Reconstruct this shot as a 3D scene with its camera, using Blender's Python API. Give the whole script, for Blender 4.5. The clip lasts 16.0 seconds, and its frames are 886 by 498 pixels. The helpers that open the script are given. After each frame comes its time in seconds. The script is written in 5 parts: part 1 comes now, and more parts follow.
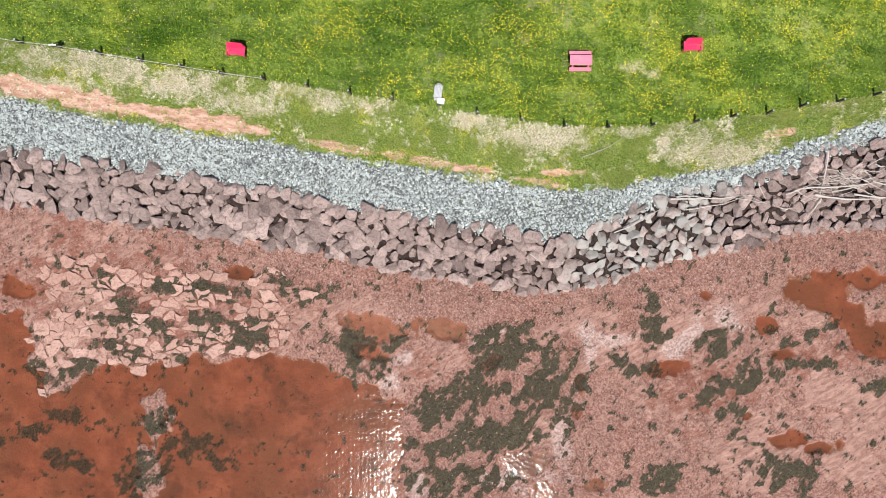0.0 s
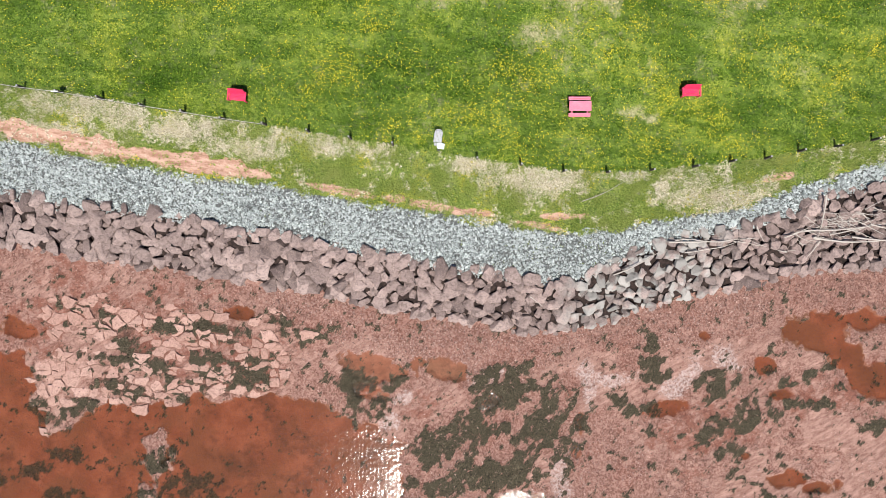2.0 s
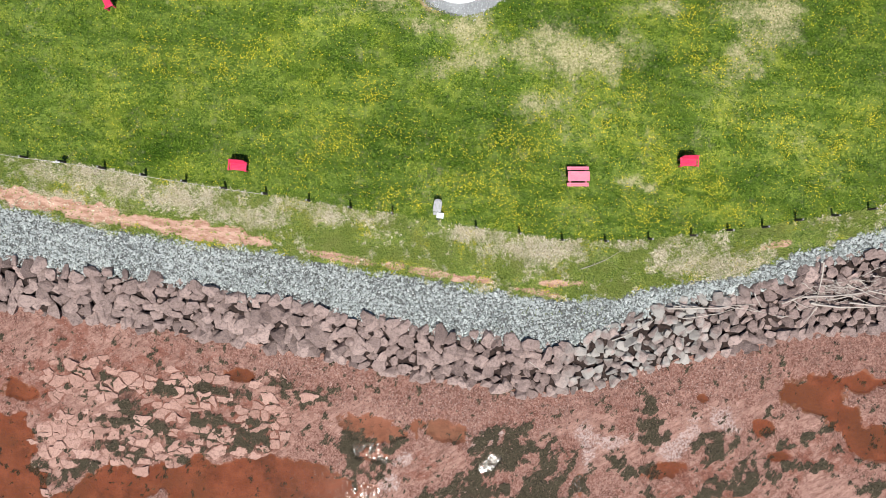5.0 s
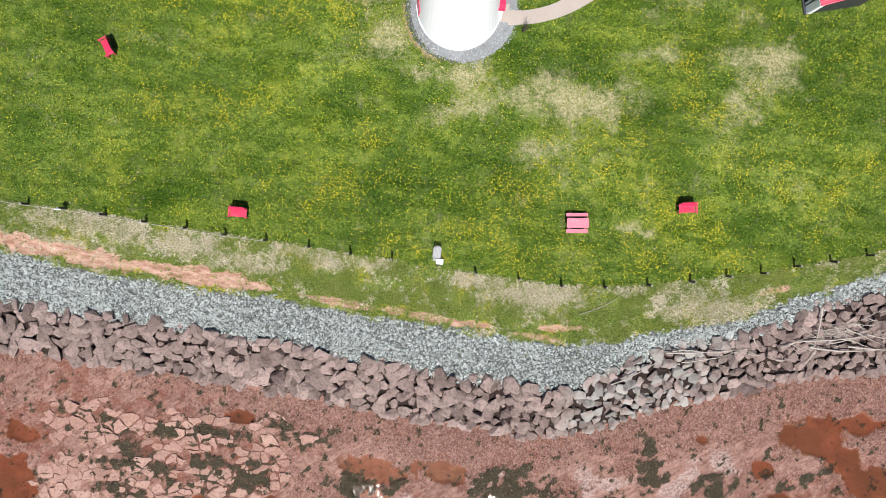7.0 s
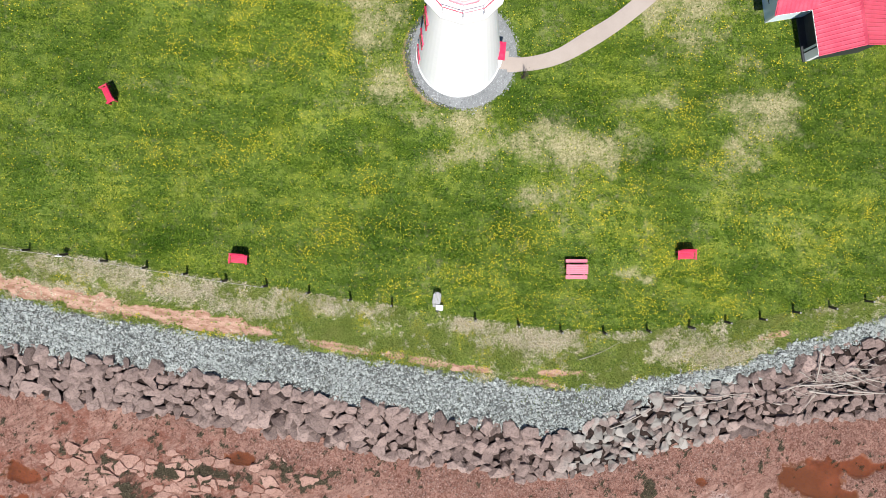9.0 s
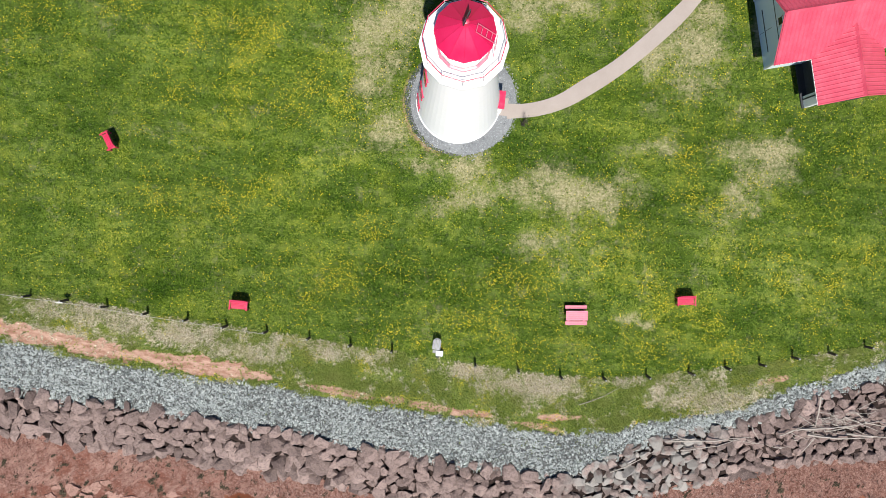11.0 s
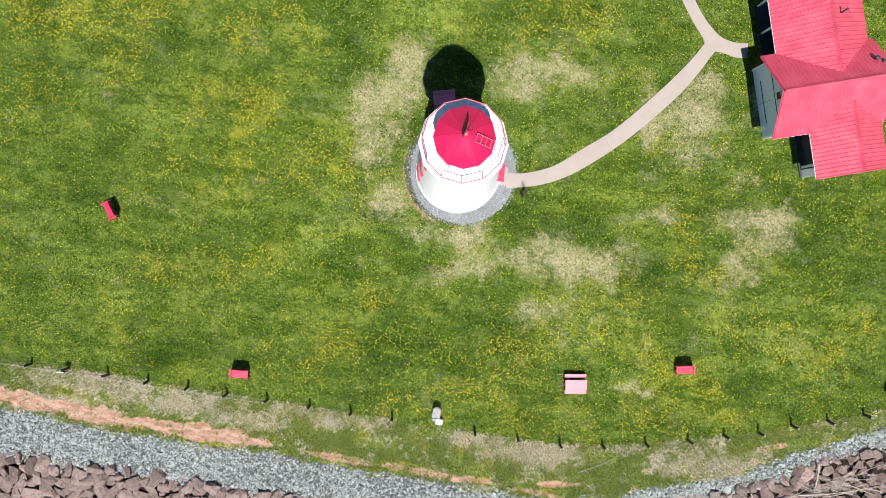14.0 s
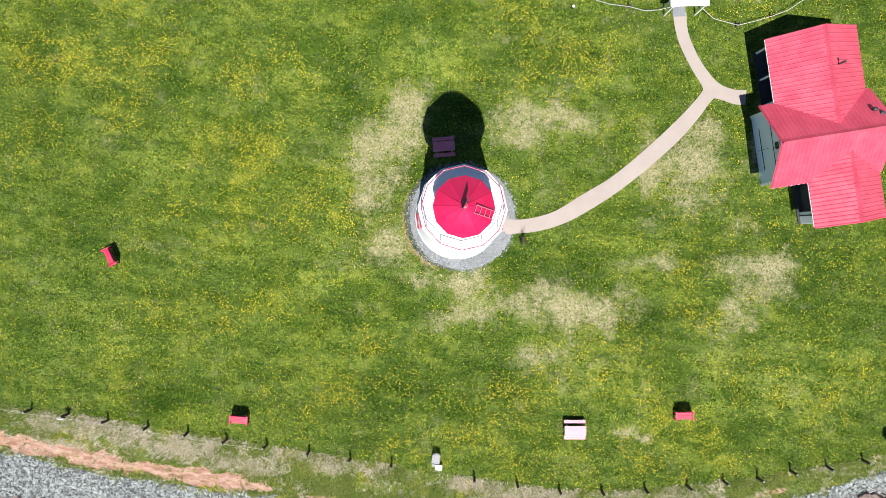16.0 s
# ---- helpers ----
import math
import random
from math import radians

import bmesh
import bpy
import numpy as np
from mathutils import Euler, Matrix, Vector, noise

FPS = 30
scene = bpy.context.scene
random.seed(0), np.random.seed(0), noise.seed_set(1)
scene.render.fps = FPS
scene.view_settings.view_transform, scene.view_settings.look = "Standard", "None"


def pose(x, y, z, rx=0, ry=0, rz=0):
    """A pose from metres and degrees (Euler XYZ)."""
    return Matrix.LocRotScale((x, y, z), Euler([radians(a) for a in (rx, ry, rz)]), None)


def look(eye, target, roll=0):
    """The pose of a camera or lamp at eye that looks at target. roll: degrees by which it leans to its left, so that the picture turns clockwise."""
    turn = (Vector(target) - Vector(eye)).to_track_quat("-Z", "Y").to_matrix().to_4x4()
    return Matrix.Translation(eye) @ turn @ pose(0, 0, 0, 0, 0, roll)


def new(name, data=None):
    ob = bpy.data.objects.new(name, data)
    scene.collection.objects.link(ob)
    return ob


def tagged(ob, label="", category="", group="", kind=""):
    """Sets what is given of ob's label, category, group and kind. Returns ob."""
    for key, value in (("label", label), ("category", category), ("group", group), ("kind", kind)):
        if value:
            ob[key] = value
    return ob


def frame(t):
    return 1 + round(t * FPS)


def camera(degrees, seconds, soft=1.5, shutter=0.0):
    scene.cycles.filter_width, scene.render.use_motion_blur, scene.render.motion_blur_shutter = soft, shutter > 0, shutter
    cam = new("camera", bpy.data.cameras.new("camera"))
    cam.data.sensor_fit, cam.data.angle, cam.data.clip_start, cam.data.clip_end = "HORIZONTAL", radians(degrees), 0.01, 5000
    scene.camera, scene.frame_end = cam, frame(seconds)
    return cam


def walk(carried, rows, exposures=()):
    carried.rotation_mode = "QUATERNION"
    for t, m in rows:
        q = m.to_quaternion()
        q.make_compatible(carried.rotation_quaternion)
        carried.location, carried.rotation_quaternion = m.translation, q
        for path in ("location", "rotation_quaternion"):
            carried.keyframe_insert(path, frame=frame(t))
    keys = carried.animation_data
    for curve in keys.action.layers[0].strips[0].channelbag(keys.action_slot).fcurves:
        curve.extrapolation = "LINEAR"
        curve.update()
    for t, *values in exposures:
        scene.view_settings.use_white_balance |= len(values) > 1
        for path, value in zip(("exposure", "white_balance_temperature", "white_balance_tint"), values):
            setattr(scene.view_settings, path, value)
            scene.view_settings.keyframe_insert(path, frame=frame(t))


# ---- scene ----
# ---------------------------------------------------------------- camera
cam = camera(70.82, 16.0, soft=0.75)
PATH = [
    (0, 0.043, 1.754, 48.406, -1.962, 0.114, 0.050),
    (1, 0.037, 3.427, 48.471, -1.939, 0.110, 0.059),
    (2, 0.046, 5.130, 48.526, -1.906, 0.113, 0.065),
    (3, 0.066, 6.850, 48.572, -1.861, 0.122, 0.067),
    (4, 0.094, 8.578, 48.612, -1.805, 0.134, 0.067),
    (5, 0.124, 10.310, 48.644, -1.742, 0.151, 0.065),
    (6, 0.156, 12.043, 48.671, -1.676, 0.169, 0.061),
    (7, 0.186, 13.778, 48.694, -1.609, 0.188, 0.056),
    (8, 0.214, 15.516, 48.712, -1.547, 0.207, 0.050),
    (9, 0.237, 17.260, 48.728, -1.491, 0.225, 0.043),
    (10, 0.255, 19.011, 48.741, -1.444, 0.240, 0.035),
    (11, 0.268, 20.770, 48.754, -1.406, 0.252, 0.028),
    (12, 0.277, 22.535, 48.766, -1.374, 0.259, 0.022),
    (13, 0.283, 24.302, 48.780, -1.342, 0.260, 0.016),
    (14, 0.288, 26.063, 48.795, -1.301, 0.254, 0.011),
    (15, 0.292, 27.805, 48.812, -1.237, 0.240, 0.009),
    (16, 0.300, 29.510, 48.833, -1.132, 0.217, 0.008),
]
walk(cam, [(r[0], pose(*r[1:])) for r in PATH], exposures=[(0.0, 0.89, 5980, 10), (3.5, 0.79, 5980, 10), (7.0, 0.67, 5980, 10), (9.0, 0.65, 5980, 10), (12.3, 0.45, 5980, 10), (14.0, 0.71, 5980, 10), (16.0, 0.82, 5980, 10)])

# ---------------------------------------------------------------- light
SUN_ELEV, SUN_X = 64.0, 0.046
sky_world = bpy.data.worlds.new("sky")
scene.world = sky_world
sky_world.use_nodes = True
wn = sky_world.node_tree
sky = wn.nodes.new("ShaderNodeTexSky")
sky.sky_type, sky.sun_disc = "NISHITA", False
sky.sun_elevation = radians(SUN_ELEV)
sky.air_density, sky.dust_density, sky.ozone_density = 1.0, 0.2, 5.0
sky.sun_rotation = math.atan2(SUN_X, -1.0)
wn.links.new(sky.outputs[0], wn.nodes["Background"].inputs[0])
wn.nodes["Background"].inputs[1].default_value = 0.048
sun_data = bpy.data.lights.new("sun", "SUN")
sun_data.energy, sun_data.angle, sun_data.color = 5.0, radians(0.53), (1.0, 0.918, 0.785)
sun = new("sun", sun_data)
ce = math.cos(radians(SUN_ELEV))
sun.matrix_world = look((SUN_X * ce * 100, -ce * 100, math.sin(radians(SUN_ELEV)) * 100), (0, 0, 0))

# ---------------------------------------------------------------- helpers of the scene
RNG = np.random.default_rng(7)


def lattice(ix, iy, seed):
    """A repeatable value in 0..1 for every cell of a grid."""
    h = (ix.astype(np.int64) * 374761393 + iy.astype(np.int64) * 668265263 + seed * 974634541) & 0x7FFFFFFF
    h = ((h ^ (h >> 13)) * 1274126177) & 0x7FFFFFFF
    return ((h ^ (h >> 16)) & 0xFFFF) / 65535.0


def vnoise(x, y, seed=0):
    """Smooth value noise, 0..1."""
    ix, iy = np.floor(x), np.floor(y)
    fx, fy = x - ix, y - iy
    fx, fy = fx * fx * (3 - 2 * fx), fy * fy * (3 - 2 * fy)
    a, b = lattice(ix, iy, seed), lattice(ix + 1, iy, seed)
    c, d = lattice(ix, iy + 1, seed), lattice(ix + 1, iy + 1, seed)
    return (a * (1 - fx) + b * fx) * (1 - fy) + (c * (1 - fx) + d * fx) * fy


def fbm(x, y, size, seed=0, octaves=4):
    """Layered noise, about 0..1, with features of that size in metres."""
    total, amp, norm = 0.0, 1.0, 0.0
    for k in range(octaves):
        total = total + amp * vnoise(x / size + 17.3 * k, y / size - 9.1 * k, seed + k)
        norm, amp, size = norm + amp, amp * 0.55, size * 0.5
    return np.clip((total / norm - 0.5) * 1.5 + 0.5, 0, 1)


def blobs(x, y, items, rough=0.45, size=1.2, seed=40):
    """1 inside, falling to 0 outside, for a union of (x, y, rx, ry, degrees) ovals with ragged rims."""
    out = np.full(np.shape(x), -9.0)
    wob = (fbm(x, y, size, seed, 4) - 0.5) * 2 * rough
    for cx, cy, rx, ry, turn in items:
        c, s = math.cos(radians(turn)), math.sin(radians(turn))
        u, v = (x - cx) * c + (y - cy) * s, -(x - cx) * s + (y - cy) * c
        out = np.maximum(out, 1 - np.sqrt((u / rx) ** 2 + (v / ry) ** 2))
    return np.clip(0.5 + 0.9 * (out + wob * 0.6), 0, 1)


def soft_spots(x, y, items, warp=1.0, size=2.2, seed=40):
    """Feathered spots: 1 in the middle, fading out well past the rim, on bent ground."""
    wx_ = x + (fbm(x, y, size, seed, 5) - 0.5) * 3.2 * warp
    wy_ = y + (fbm(x, y, size, seed + 7, 5) - 0.5) * 3.2 * warp
    out = np.zeros(np.shape(x))
    for cx, cy, rx, ry, turn in items:
        c, s = math.cos(radians(turn)), math.sin(radians(turn))
        u, v = (wx_ - cx) * c + (wy_ - cy) * s, -(wx_ - cx) * s + (wy_ - cy) * c
        out = 1 - (1 - out) * (1 - 0.85 * np.exp(-0.9 * ((u / rx) ** 2 + (v / ry) ** 2)))
    return out


def inside(x, y, poly, soft=0.5, rough=0.6, size=1.6, seed=60):
    """Soft mask of a polygon with a ragged rim: 0.5 on the rim."""
    px = x + (fbm(x, y, size, seed, 4) - 0.5) * 2 * rough
    py = y + (fbm(x, y, size, seed + 9, 4) - 0.5) * 2 * rough
    odd = np.zeros(np.shape(x), bool)
    dist = np.full(np.shape(x), 1e9)
    for (ax, ay), (bx, by) in zip(poly, poly[1:] + poly[:1]):
        cut = ((ay > py) != (by > py)) & (px < (bx - ax) * (py - ay) / ((by - ay) or 1e-9) + ax)
        odd ^= cut
        ll = (bx - ax) ** 2 + (by - ay) ** 2
        t = np.clip(((px - ax) * (bx - ax) + (py - ay) * (by - ay)) / ll, 0, 1)
        dist = np.minimum(dist, np.hypot(px - ax - t * (bx - ax), py - ay - t * (by - ay)))
    return np.clip(0.5 + np.where(odd, 1, -1) * dist / (2 * soft), 0, 1)


def step(a, b, v):
    t = np.clip((v - a) / (b - a), 0, 1)
    return t * t * (3 - 2 * t)


def fast_mesh(name, verts, faces, material, smooth=False):
    """A mesh from arrays; faces is an (n, 3) or (n, 4) array."""
    verts, faces = np.asarray(verts, np.float32), np.asarray(faces, np.int32)
    me = bpy.data.meshes.new(name)
    me.vertices.add(len(verts))
    me.vertices.foreach_set("co", verts.ravel())
    n, k = faces.shape
    me.loops.add(n * k)
    me.loops.foreach_set("vertex_index", faces.ravel())
    me.polygons.add(n)
    me.polygons.foreach_set("loop_start", np.arange(0, n * k, k, dtype=np.int32))
    me.polygons.foreach_set("use_smooth", np.full(n, smooth))
    me.update(calc_edges=True)
    if material:
        me.materials.append(material)
    return me


def bulk(templates, place, size, turn, lean=None, which=None):
    """Arrays for many small pieces: templates of (verts, tris); place (n, 3); size (n, 3); turn and lean in radians."""
    n = len(place)
    which = RNG.integers(0, len(templates), n) if which is None else which
    lean = np.zeros((n, 2)) if lean is None else lean
    vs, fs, base = [], [], 0
    for k, (tv, tf) in enumerate(templates):
        idx = np.nonzero(which == k)[0]
        if not len(idx):
            continue
        v = tv[None] * size[idx, None, :]
        cx, sx, cy, sy = np.cos(lean[idx, 0]), np.sin(lean[idx, 0]), np.cos(lean[idx, 1]), np.sin(lean[idx, 1])
        x, y, z = v[..., 0], v[..., 1], v[..., 2]
        y, z = y * cx[:, None] - z * sx[:, None], y * sx[:, None] + z * cx[:, None]
        x, z = x * cy[:, None] + z * sy[:, None], -x * sy[:, None] + z * cy[:, None]
        c, s = np.cos(turn[idx])[:, None], np.sin(turn[idx])[:, None]
        x, y = x * c - y * s, x * s + y * c
        p = place[idx]
        vs.append(np.stack([x + p[:, :1], y + p[:, 1:2], z + p[:, 2:]], -1).reshape(-1, 3))
        fs.append((tf[None] + (base + np.arange(len(idx)) * len(tv))[:, None, None]).reshape(-1, 3))
        base += len(idx) * len(tv)
    return np.concatenate(vs), np.concatenate(fs)


def hull_template(count, seed, flat=1.0, boxy=0.55):
    """An angular stone: the hull of points on a squarish ball. Returns (verts, tris)."""
    rnd = random.Random(seed)
    bm = bmesh.new()
    for k in range(count):
        while True:
            p = Vector([rnd.uniform(-1, 1) for _ in range(3)])
            if 0.1 < p.length < 1:
                break
        q = p.normalized()
        m = max(abs(q.x), abs(q.y), abs(q.z))
        q = q * ((1 - boxy) + boxy / m) * rnd.uniform(0.82, 1.0)
        bm.verts.new((q.x, q.y, q.z * flat))
    res = bmesh.ops.convex_hull(bm, input=bm.verts)
    bmesh.ops.delete(bm, geom=[v for v in bm.verts if not v.link_faces], context="VERTS")
    bmesh.ops.triangulate(bm, faces=bm.faces)
    bm.verts.index_update()
    tv = np.array([v.co for v in bm.verts])
    tf = np.array([[v.index for v in f.verts] for f in bm.faces])
    bm.free()
    return tv, tf


def part(name, bm, material, parent=None, label="", smooth=False):
    """Links a bmesh as one mesh object, under a thing or a part if one is given."""
    me = bpy.data.meshes.new(name)
    bmesh.ops.recalc_face_normals(bm, faces=bm.faces)
    bm.to_mesh(me)
    bm.free()
    if smooth:
        me.polygons.foreach_set("use_smooth", np.ones(len(me.polygons), bool))
    me.materials.append(material)
    ob = new(name, me)
    if parent:
        ob.parent = parent
    if label:
        ob["label"] = label
    return ob


def thing(name, m, label, category, group="", kind=""):
    ob = new(name)
    ob.matrix_world = m
    ob.empty_display_size = 0.2
    return tagged(ob, label, category, group, kind)


def box(bm, x0, x1, y0, y1, z0, z1, m=None, bevel=0.0):
    vs = [bm.verts.new((x, y, z)) for z in (z0, z1) for x, y in ((x0, y0), (x1, y0), (x1, y1), (x0, y1))]
    if m is not None:
        for v in vs:
            v.co = m @ v.co
    fs = [bm.faces.new([vs[i] for i in q]) for q in ((3, 2, 1, 0), (4, 5, 6, 7), (0, 1, 5, 4), (1, 2, 6, 5), (2, 3, 7, 6), (3, 0, 4, 7))]
    if bevel:
        bmesh.ops.bevel(bm, geom=list({e for f in fs for e in f.edges}), offset=bevel, segments=1, affect="EDGES")
    return bm


def box_bm(*a, **k):
    return box(bmesh.new(), *a, **k)


def rod(bm, a, b, r0, r1=None, sides=8):
    """A tapered round bar from a to b."""
    a, b = Vector(a), Vector(b)
    r1 = r0 if r1 is None else r1
    m = Matrix.Translation((a + b) / 2) @ (b - a).to_track_quat("Z", "Y").to_matrix().to_4x4()
    bmesh.ops.create_cone(bm, cap_ends=True, segments=sides, radius1=r0, radius2=r1, depth=(b - a).length, matrix=m)
    return bm


def lathe(profile, sides, turn=0.0, cap=True):
    """A round or many-sided body from (radius, height) rows."""
    bm = bmesh.new()
    rings = []
    for r, z in profile:
        rings.append([bm.verts.new((r * math.cos(turn + 2 * math.pi * k / sides), r * math.sin(turn + 2 * math.pi * k / sides), z)) for k in range(sides)])
    for lo, hi in zip(rings, rings[1:]):
        for k in range(sides):
            bm.faces.new((lo[k], lo[(k + 1) % sides], hi[(k + 1) % sides], hi[k]))
    if cap:
        bm.faces.new(rings[0][::-1])
        bm.faces.new(rings[-1])
    return bm


# ---------------------------------------------------------------- materials
class Paint:
    """A small helper round one node material."""

    def __init__(self, name, rough=0.8, metal=0.0, spec=0.5):
        self.mat = bpy.data.materials.new(name)
        self.mat.use_nodes = True
        self.tree = self.mat.node_tree
        self.bsdf = self.tree.nodes["Principled BSDF"]
        self.bsdf.inputs["Roughness"].default_value = rough
        self.bsdf.inputs["Metallic"].default_value = metal
        self.bsdf.inputs["Specular IOR Level"].default_value = spec

    def put(self, socket, value):
        if isinstance(value, bpy.types.NodeSocket):
            self.tree.links.new(value, socket)
        elif isinstance(value, (tuple, list)) and len(value) == 3 and socket.type == "RGBA":
            socket.default_value = (*value, 1)
        else:
            socket.default_value = value

    def node(self, kind, **inputs):
        n = self.tree.nodes.new(kind)
        for k, v in inputs.items():
            self.put(n.inputs[k.replace("_", " ")], v)
        return n

    def where(self):
        return self.node("ShaderNodeNewGeometry").outputs["Position"]

    def noise(self, scale, detail=4.0, rough=0.6, vec=None, stretch=None, turn=0):
        vec = vec or self.where()
        if stretch:
            mp = self.node("ShaderNodeMapping")
            mp.inputs["Scale"].default_value = stretch
            mp.inputs["Rotation"].default_value = (0, 0, 0)
            if turn:
                spin = self.node("ShaderNodeVectorRotate", Vector=vec, Angle=radians(-turn))
                vec = spin.outputs[0]
            self.put(mp.inputs["Vector"], vec)
            vec = mp.outputs[0]
        n = self.node("ShaderNodeTexNoise", Vector=vec, Scale=scale, Detail=detail, Roughness=rough)
        return n.outputs["Fac"]

    def cells(self, scale, feature="F1", vec=None, out="Distance"):
        n = self.node("ShaderNodeTexVoronoi", Scale=scale)
        n.feature = feature
        self.put(n.inputs["Vector"], vec or self.where())
        return n.outputs[out]

    def ramp(self, fac, a, b, lo=0.0, hi=1.0):
        n = self.node("ShaderNodeMapRange")
        n.interpolation_type = "SMOOTHSTEP"
        self.put(n.inputs["Value"], fac)
        for k, v in (("From Min", a), ("From Max", b), ("To Min", lo), ("To Max", hi)):
            self.put(n.inputs[k], v)
        return n.outputs["Result"]

    def math(self, op, a, b=0.0):
        n = self.node("ShaderNodeMath")
        n.operation = op
        self.put(n.inputs[0], a), self.put(n.inputs[1], b)
        return n.outputs[0]

    def mix(self, fac, a, b, blend="MIX"):
        n = self.node("ShaderNodeMix")
        n.data_type, n.blend_type = "RGBA", blend
        self.put(n.inputs["Factor"], fac)
        self.put(n.inputs[6], a), self.put(n.inputs[7], b)
        return n.outputs[2]

    def attr(self, name):
        n = self.node("ShaderNodeAttribute")
        n.attribute_name = name
        return n.outputs["Fac"]

    def island(self):
        return self.node("ShaderNodeNewGeometry").outputs["Random Per Island"]

    def object_random(self):
        return self.node("ShaderNodeObjectInfo").outputs["Random"]

    def bump(self, height, strength=0.5, distance=0.05):
        n = self.node("ShaderNodeBump", Strength=strength, Distance=distance)
        self.put(n.inputs["Height"], height)
        self.put(self.bsdf.inputs["Normal"], n.outputs[0])

    def base(self, colour):
        self.put(self.bsdf.inputs["Base Color"], colour)
        return self.mat


def painted(name, colour, worn, rough=0.45, spec=0.5, grime=0.35):
    """Painted wood or metal with weathering."""
    p = Paint(name, rough, spec=spec)
    n = p.noise(2.3, 5)
    col = p.mix(p.ramp(n, 0.45, 0.75, 0, grime), colour, worn)
    col = p.mix(p.ramp(p.noise(31, 3), 0.45, 0.8, 0, 0.12), col, tuple(c * 0.7 for c in colour))
    p.put(p.bsdf.inputs["Roughness"], p.ramp(n, 0.3, 0.8, rough - 0.08, rough + 0.2))
    p.bump(p.noise(60, 2), 0.15, 0.01)
    return p.base(col)


def lawn_colour(p):
    """Green of the lawn: grain, tufts, mowing bands and wide pale or deep patches."""
    fine, mid = p.noise(6.5, 5, 0.75), p.noise(0.8, 7, 0.72)
    mown = p.noise(0.42, 6, 0.66, stretch=(0.5, 1.9, 1), turn=-8)
    wide = p.noise(0.11, 7, 0.66)
    col = p.mix(p.ramp(fine, 0.40, 0.60), (0.022, 0.055, 0.004), (0.098, 0.150, 0.016))
    col = p.mix(p.ramp(p.noise(10, 3, 0.7), 0.50, 0.64, 0, 0.8), col, (0.235, 0.295, 0.044))
    col = p.mix(p.ramp(p.noise(9, 3, 0.7, stretch=(1, 1, 1), turn=40), 0.50, 0.62, 0, 0.7), col, (0.012, 0.036, 0.004))
    col = p.mix(p.ramp(p.noise(2.1, 7, 0.75), 0.47, 0.60, 0, 0.8), col, (0.020, 0.058, 0.005))
    col = p.mix(p.ramp(p.noise(1.6, 7, 0.75), 0.52, 0.66, 0, 0.55), col, (0.165, 0.215, 0.058))
    col = p.mix(p.ramp(p.noise(3.9, 5, 0.72, stretch=(1, 1, 1), turn=25), 0.52, 0.63, 0, 0.75), col, (0.014, 0.042, 0.003))
    col = p.mix(p.ramp(p.noise(4.3, 5, 0.72), 0.53, 0.64, 0, 0.65), col, (0.210, 0.262, 0.055))
    col = p.mix(p.ramp(mid, 0.44, 0.62, 0, 0.5), col, (0.140, 0.188, 0.036))
    col = p.mix(p.ramp(mown, 0.44, 0.60, 0, 0.8), col, (0.55, 0.66, 0.42), "MULTIPLY")
    col = p.mix(p.ramp(p.noise(0.33, 7, 0.7), 0.47, 0.62, 0, 0.9), col, (1.45, 1.25, 1.15), "MULTIPLY")
    col = p.mix(p.ramp(wide, 0.46, 0.62, 0, 0.9), col, (1.3, 1.2, 1.05), "MULTIPLY")
    return p.mix(p.ramp(p.noise(0.2, 7, 0.68), 0.48, 0.64, 0, 0.9), col, (0.55, 0.66, 0.45), "MULTIPLY")


def make_lawn_blades():
    p = Paint("mown_grass", 0.75, spec=0.1)
    return p.base(p.mix(1.0, lawn_colour(p), p.mix(p.island(), (0.55, 0.57, 0.45), (1.85, 1.8, 1.5)), "MULTIPLY"))


